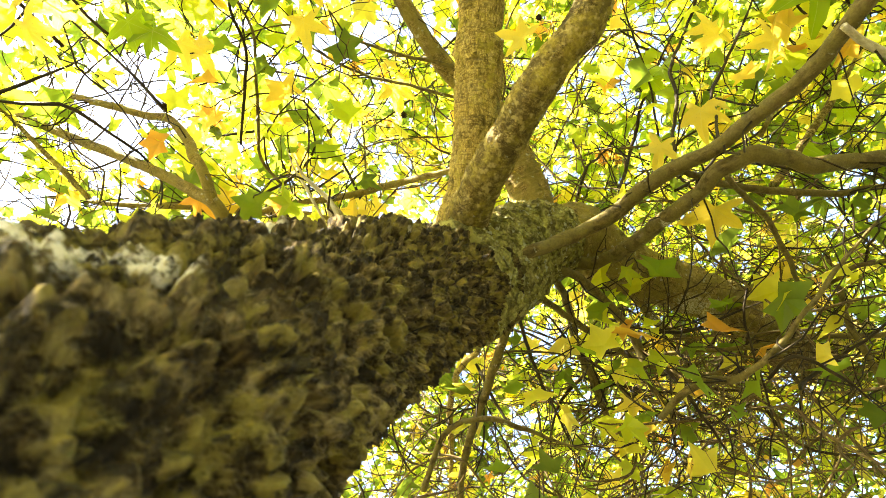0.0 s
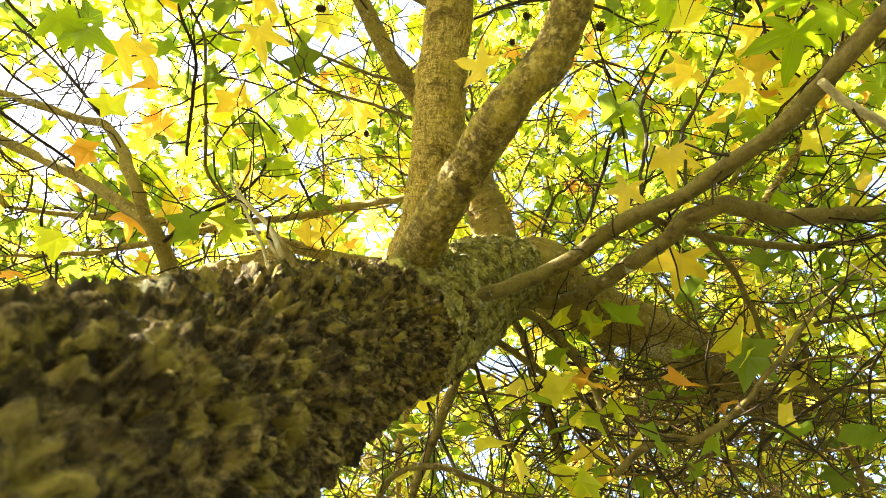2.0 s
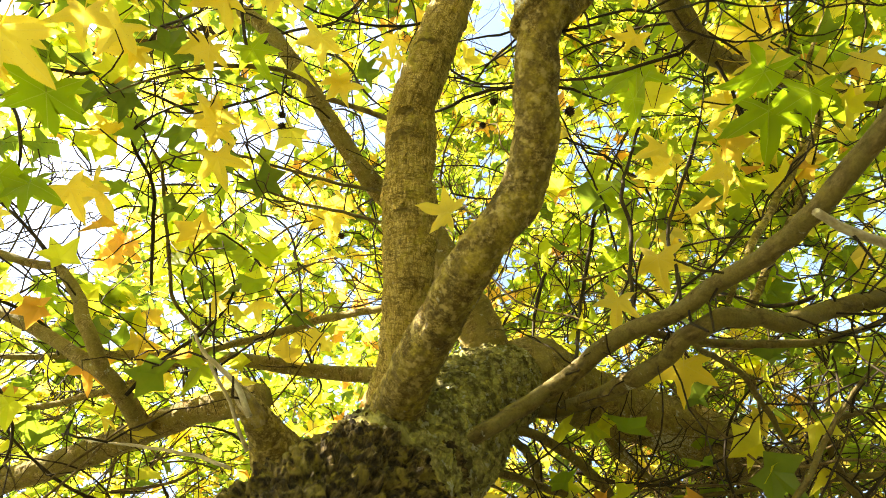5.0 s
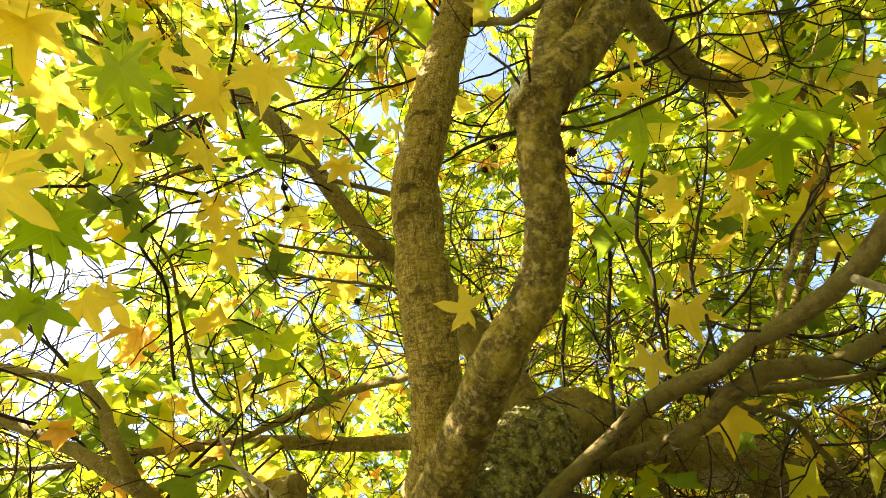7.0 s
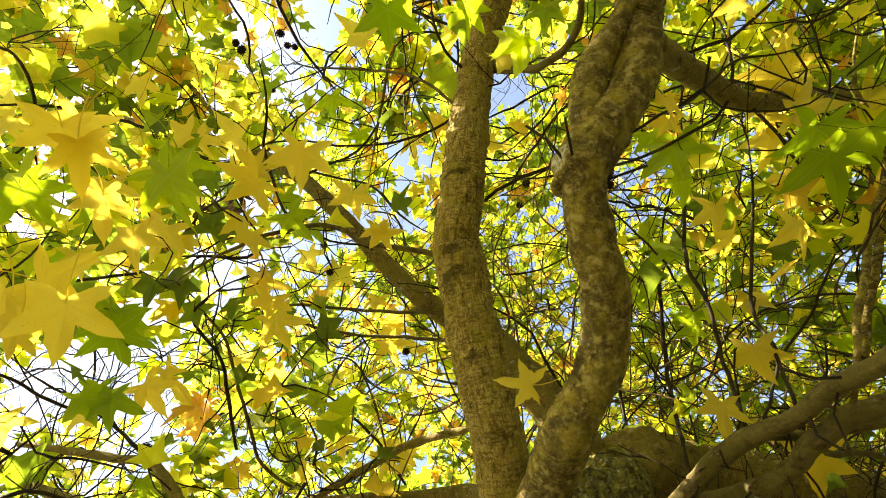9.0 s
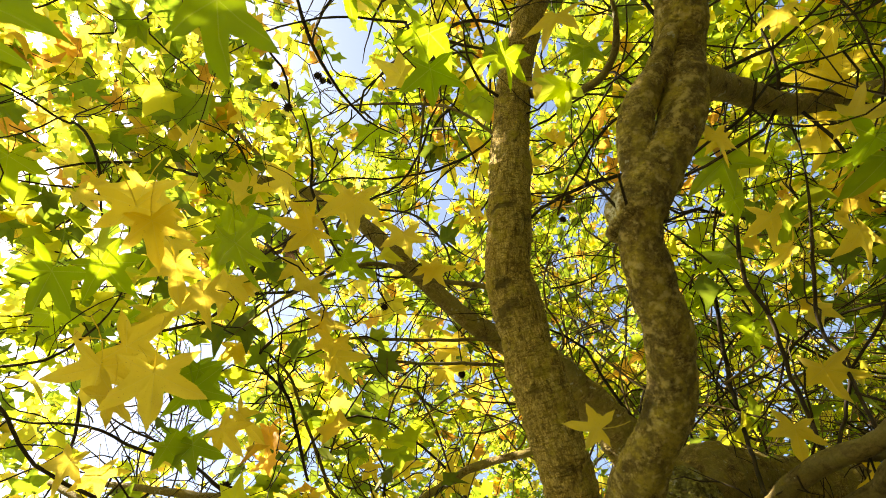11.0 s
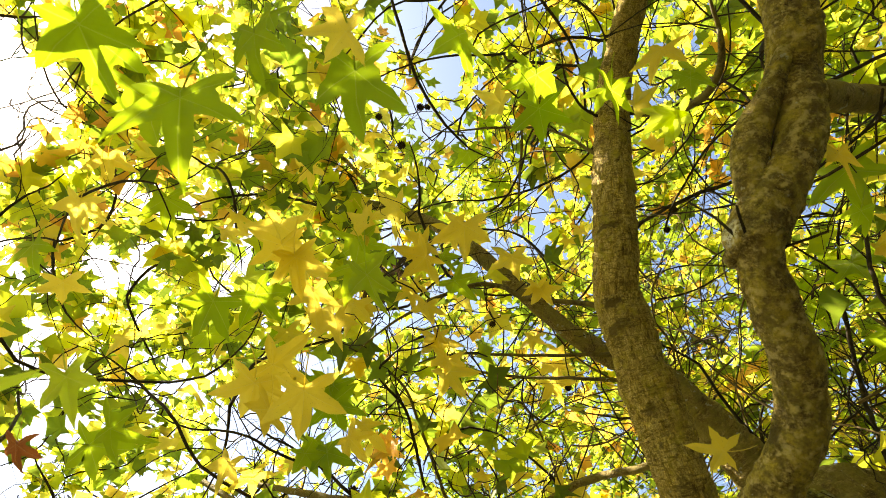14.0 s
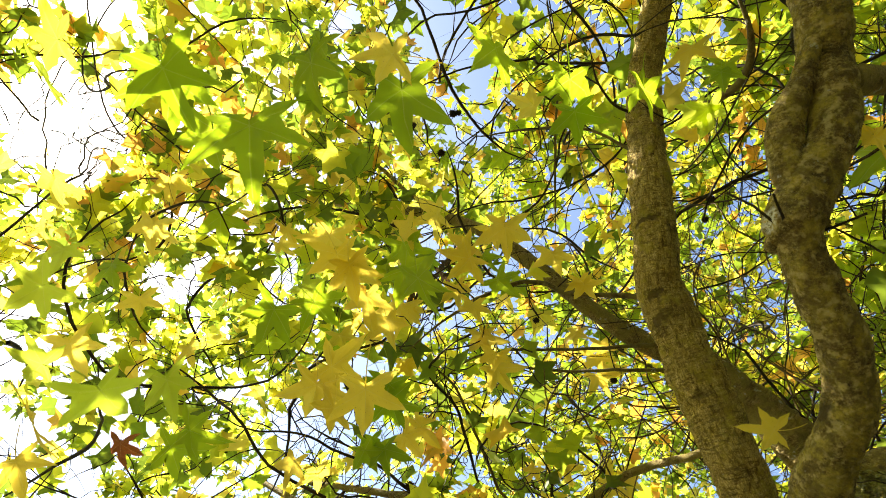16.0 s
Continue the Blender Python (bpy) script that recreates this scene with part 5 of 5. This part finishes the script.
cm.materials.append(crown_leaves)
child("foliage", cm, tree, "dense green and yellow leaves of the crown", "stuff")


def joined_twigs(name, paths, sides, material, label):
    """Many thin tubes in one mesh."""
    vs, fs, us, off = [], [], [], 0
    ring = 2 * np.pi * np.arange(sides) / sides
    nxt = (np.arange(sides) + 1) % sides
    for path in paths:
        c, r = path[:, :3], path[:, 3]
        tan = np.gradient(c, axis=0)
        tan /= np.linalg.norm(tan, axis=1)[:, None] + 1e-12
        mean = tan.mean(0)
        ref = np.eye(3)[int(np.argmin(np.abs(mean)))]
        side = np.cross(tan, ref)
        side /= np.linalg.norm(side, axis=1)[:, None] + 1e-12
        up = np.cross(tan, side)
        d = np.cos(ring)[None, :, None] * side[:, None] + np.sin(ring)[None, :, None] * up[:, None]
        vs.append((c[:, None] + d * r[:, None, None]).reshape(-1, 3))
        n = len(c)
        i = np.arange(n - 1)[:, None] * sides
        k = np.arange(sides)[None]
        fs.append(np.stack([i + k, i + nxt[None], i + sides + nxt[None], i + sides + k], -1).reshape(-1, 4) + off)
        s0 = np.r_[0, np.cumsum(np.linalg.norm(np.diff(c, axis=0), axis=1))]
        u0 = np.broadcast_to(0.004 * k, (n - 1, sides))
        va, vb = np.broadcast_to(s0[:-1, None], (n - 1, sides)), np.broadcast_to(s0[1:, None], (n - 1, sides))
        us.append(np.stack([np.stack([u0, va], -1), np.stack([u0 + 0.004, va], -1), np.stack([u0 + 0.004, vb], -1), np.stack([u0, vb], -1)], 2).reshape(-1, 2))
        off += n * sides
    return child(name, mesh_of(name, np.vstack(vs).tolist(), np.vstack(fs).tolist(), np.vstack(us), material), tree, label, "stuff")


joined_twigs("twig_mass", twig_paths, 3, twigm, "thin dark twigs of the crown")

# limbs of the crown further off
far_paths = []


def wander(p, d, length, r0, turn):
    """A bare twig that bends as it goes and thins out."""
    n = max(6, int(length / 0.04))
    d = d / np.linalg.norm(d)
    bend = random_unit() * 0.16
    path = []
    for i in range(n + 1):
        if (np.linalg.norm(p - CENTRE) < 1.15 or np.linalg.norm(p - CLEAR) < 1.05) and len(path) > 3:
            break
        path.append((*p, r0 * (1 - 0.8 * i / n) * min(1.0, 0.25 + 4 * i / n)))
        if rng.uniform() < 0.2:
            bend = random_unit() * 0.2
            d = d + random_unit() * 0.55
        d = d + bend + rng.normal(0, turn, 3)
        d /= np.linalg.norm(d)
        p = p + d * length / n
    far_paths.append(np.array(path))
    return far_paths[-1]


for _ in range(FAR_LIMBS):
    w = random_unit()
    if w[2] < 0.2 or w[1] < -0.45 or (w @ SUNV > 0.75 and rng.uniform() < 0.5):
        continue
    main = wander(CENTRE + w * rng.uniform(1.2, 2.2), w * 0.5 + random_unit(), rng.uniform(0.7, 1.5), rng.uniform(0.0026, 0.0070), 0.07)
    if len(main) < 8:
        continue
    for _ in range(5):
        k = int(rng.integers(2, len(main) - 2))
        d = main[k + 1, :3] - main[k, :3]
        sub = wander(main[k, :3], d / np.linalg.norm(d) + random_unit() * 0.9, rng.uniform(0.25, 0.6), main[k, 3] * 0.6, 0.08)
        if len(sub) < 6:
            continue
        k = int(rng.integers(2, len(sub) - 2))
        wander(sub[k, :3], random_unit(), rng.uniform(0.1, 0.3), sub[k, 3] * 0.7, 0.1)
# the bare tangle below the long limb
loose, tangle_paths = far_paths, []
far_paths = tangle_paths
LOBES = ((0.50, 0.72, 0.40), (-0.58, 0.68, 0.47), (0.13, 0.47, 0.87), (0.36, 0.56, 0.75), (0.05, 0.91, 0.40), (0.51, 0.79, 0.35))
for _ in range(TANGLE):
    w = np.array(LOBES[int(rng.choice(6, p=(0.30, 0.19, 0.12, 0.08, 0.15, 0.16)))]) + rng.normal(0, 1, 3) * np.array((0.20, 0.12, 0.09))
    w /= np.linalg.norm(w)
    main = wander(CENTRE + w * rng.uniform(1.25, 2.3), w * 0.3 + random_unit() * np.array((1, 0.7, 0.8)), rng.uniform(0.4, 1.0), rng.uniform(0.0018, 0.0048), 0.06)
    if len(main) < 8:
        continue
    for _ in range(4):
        k = int(rng.integers(2, len(main) - 2))
        d = main[k + 1, :3] - main[k, :3]
        wander(main[k, :3], d / np.linalg.norm(d) + random_unit() * 1.1, rng.uniform(0.12, 0.4), main[k, 3] * 0.6, 0.09)
joined_twigs("tangle", tangle_paths, 5, tanglem, "tangle of thin bare brown twigs")
far_paths = loose
joined_twigs("limb_mass", far_paths, 4, twigm, "dark branches deeper in the crown")
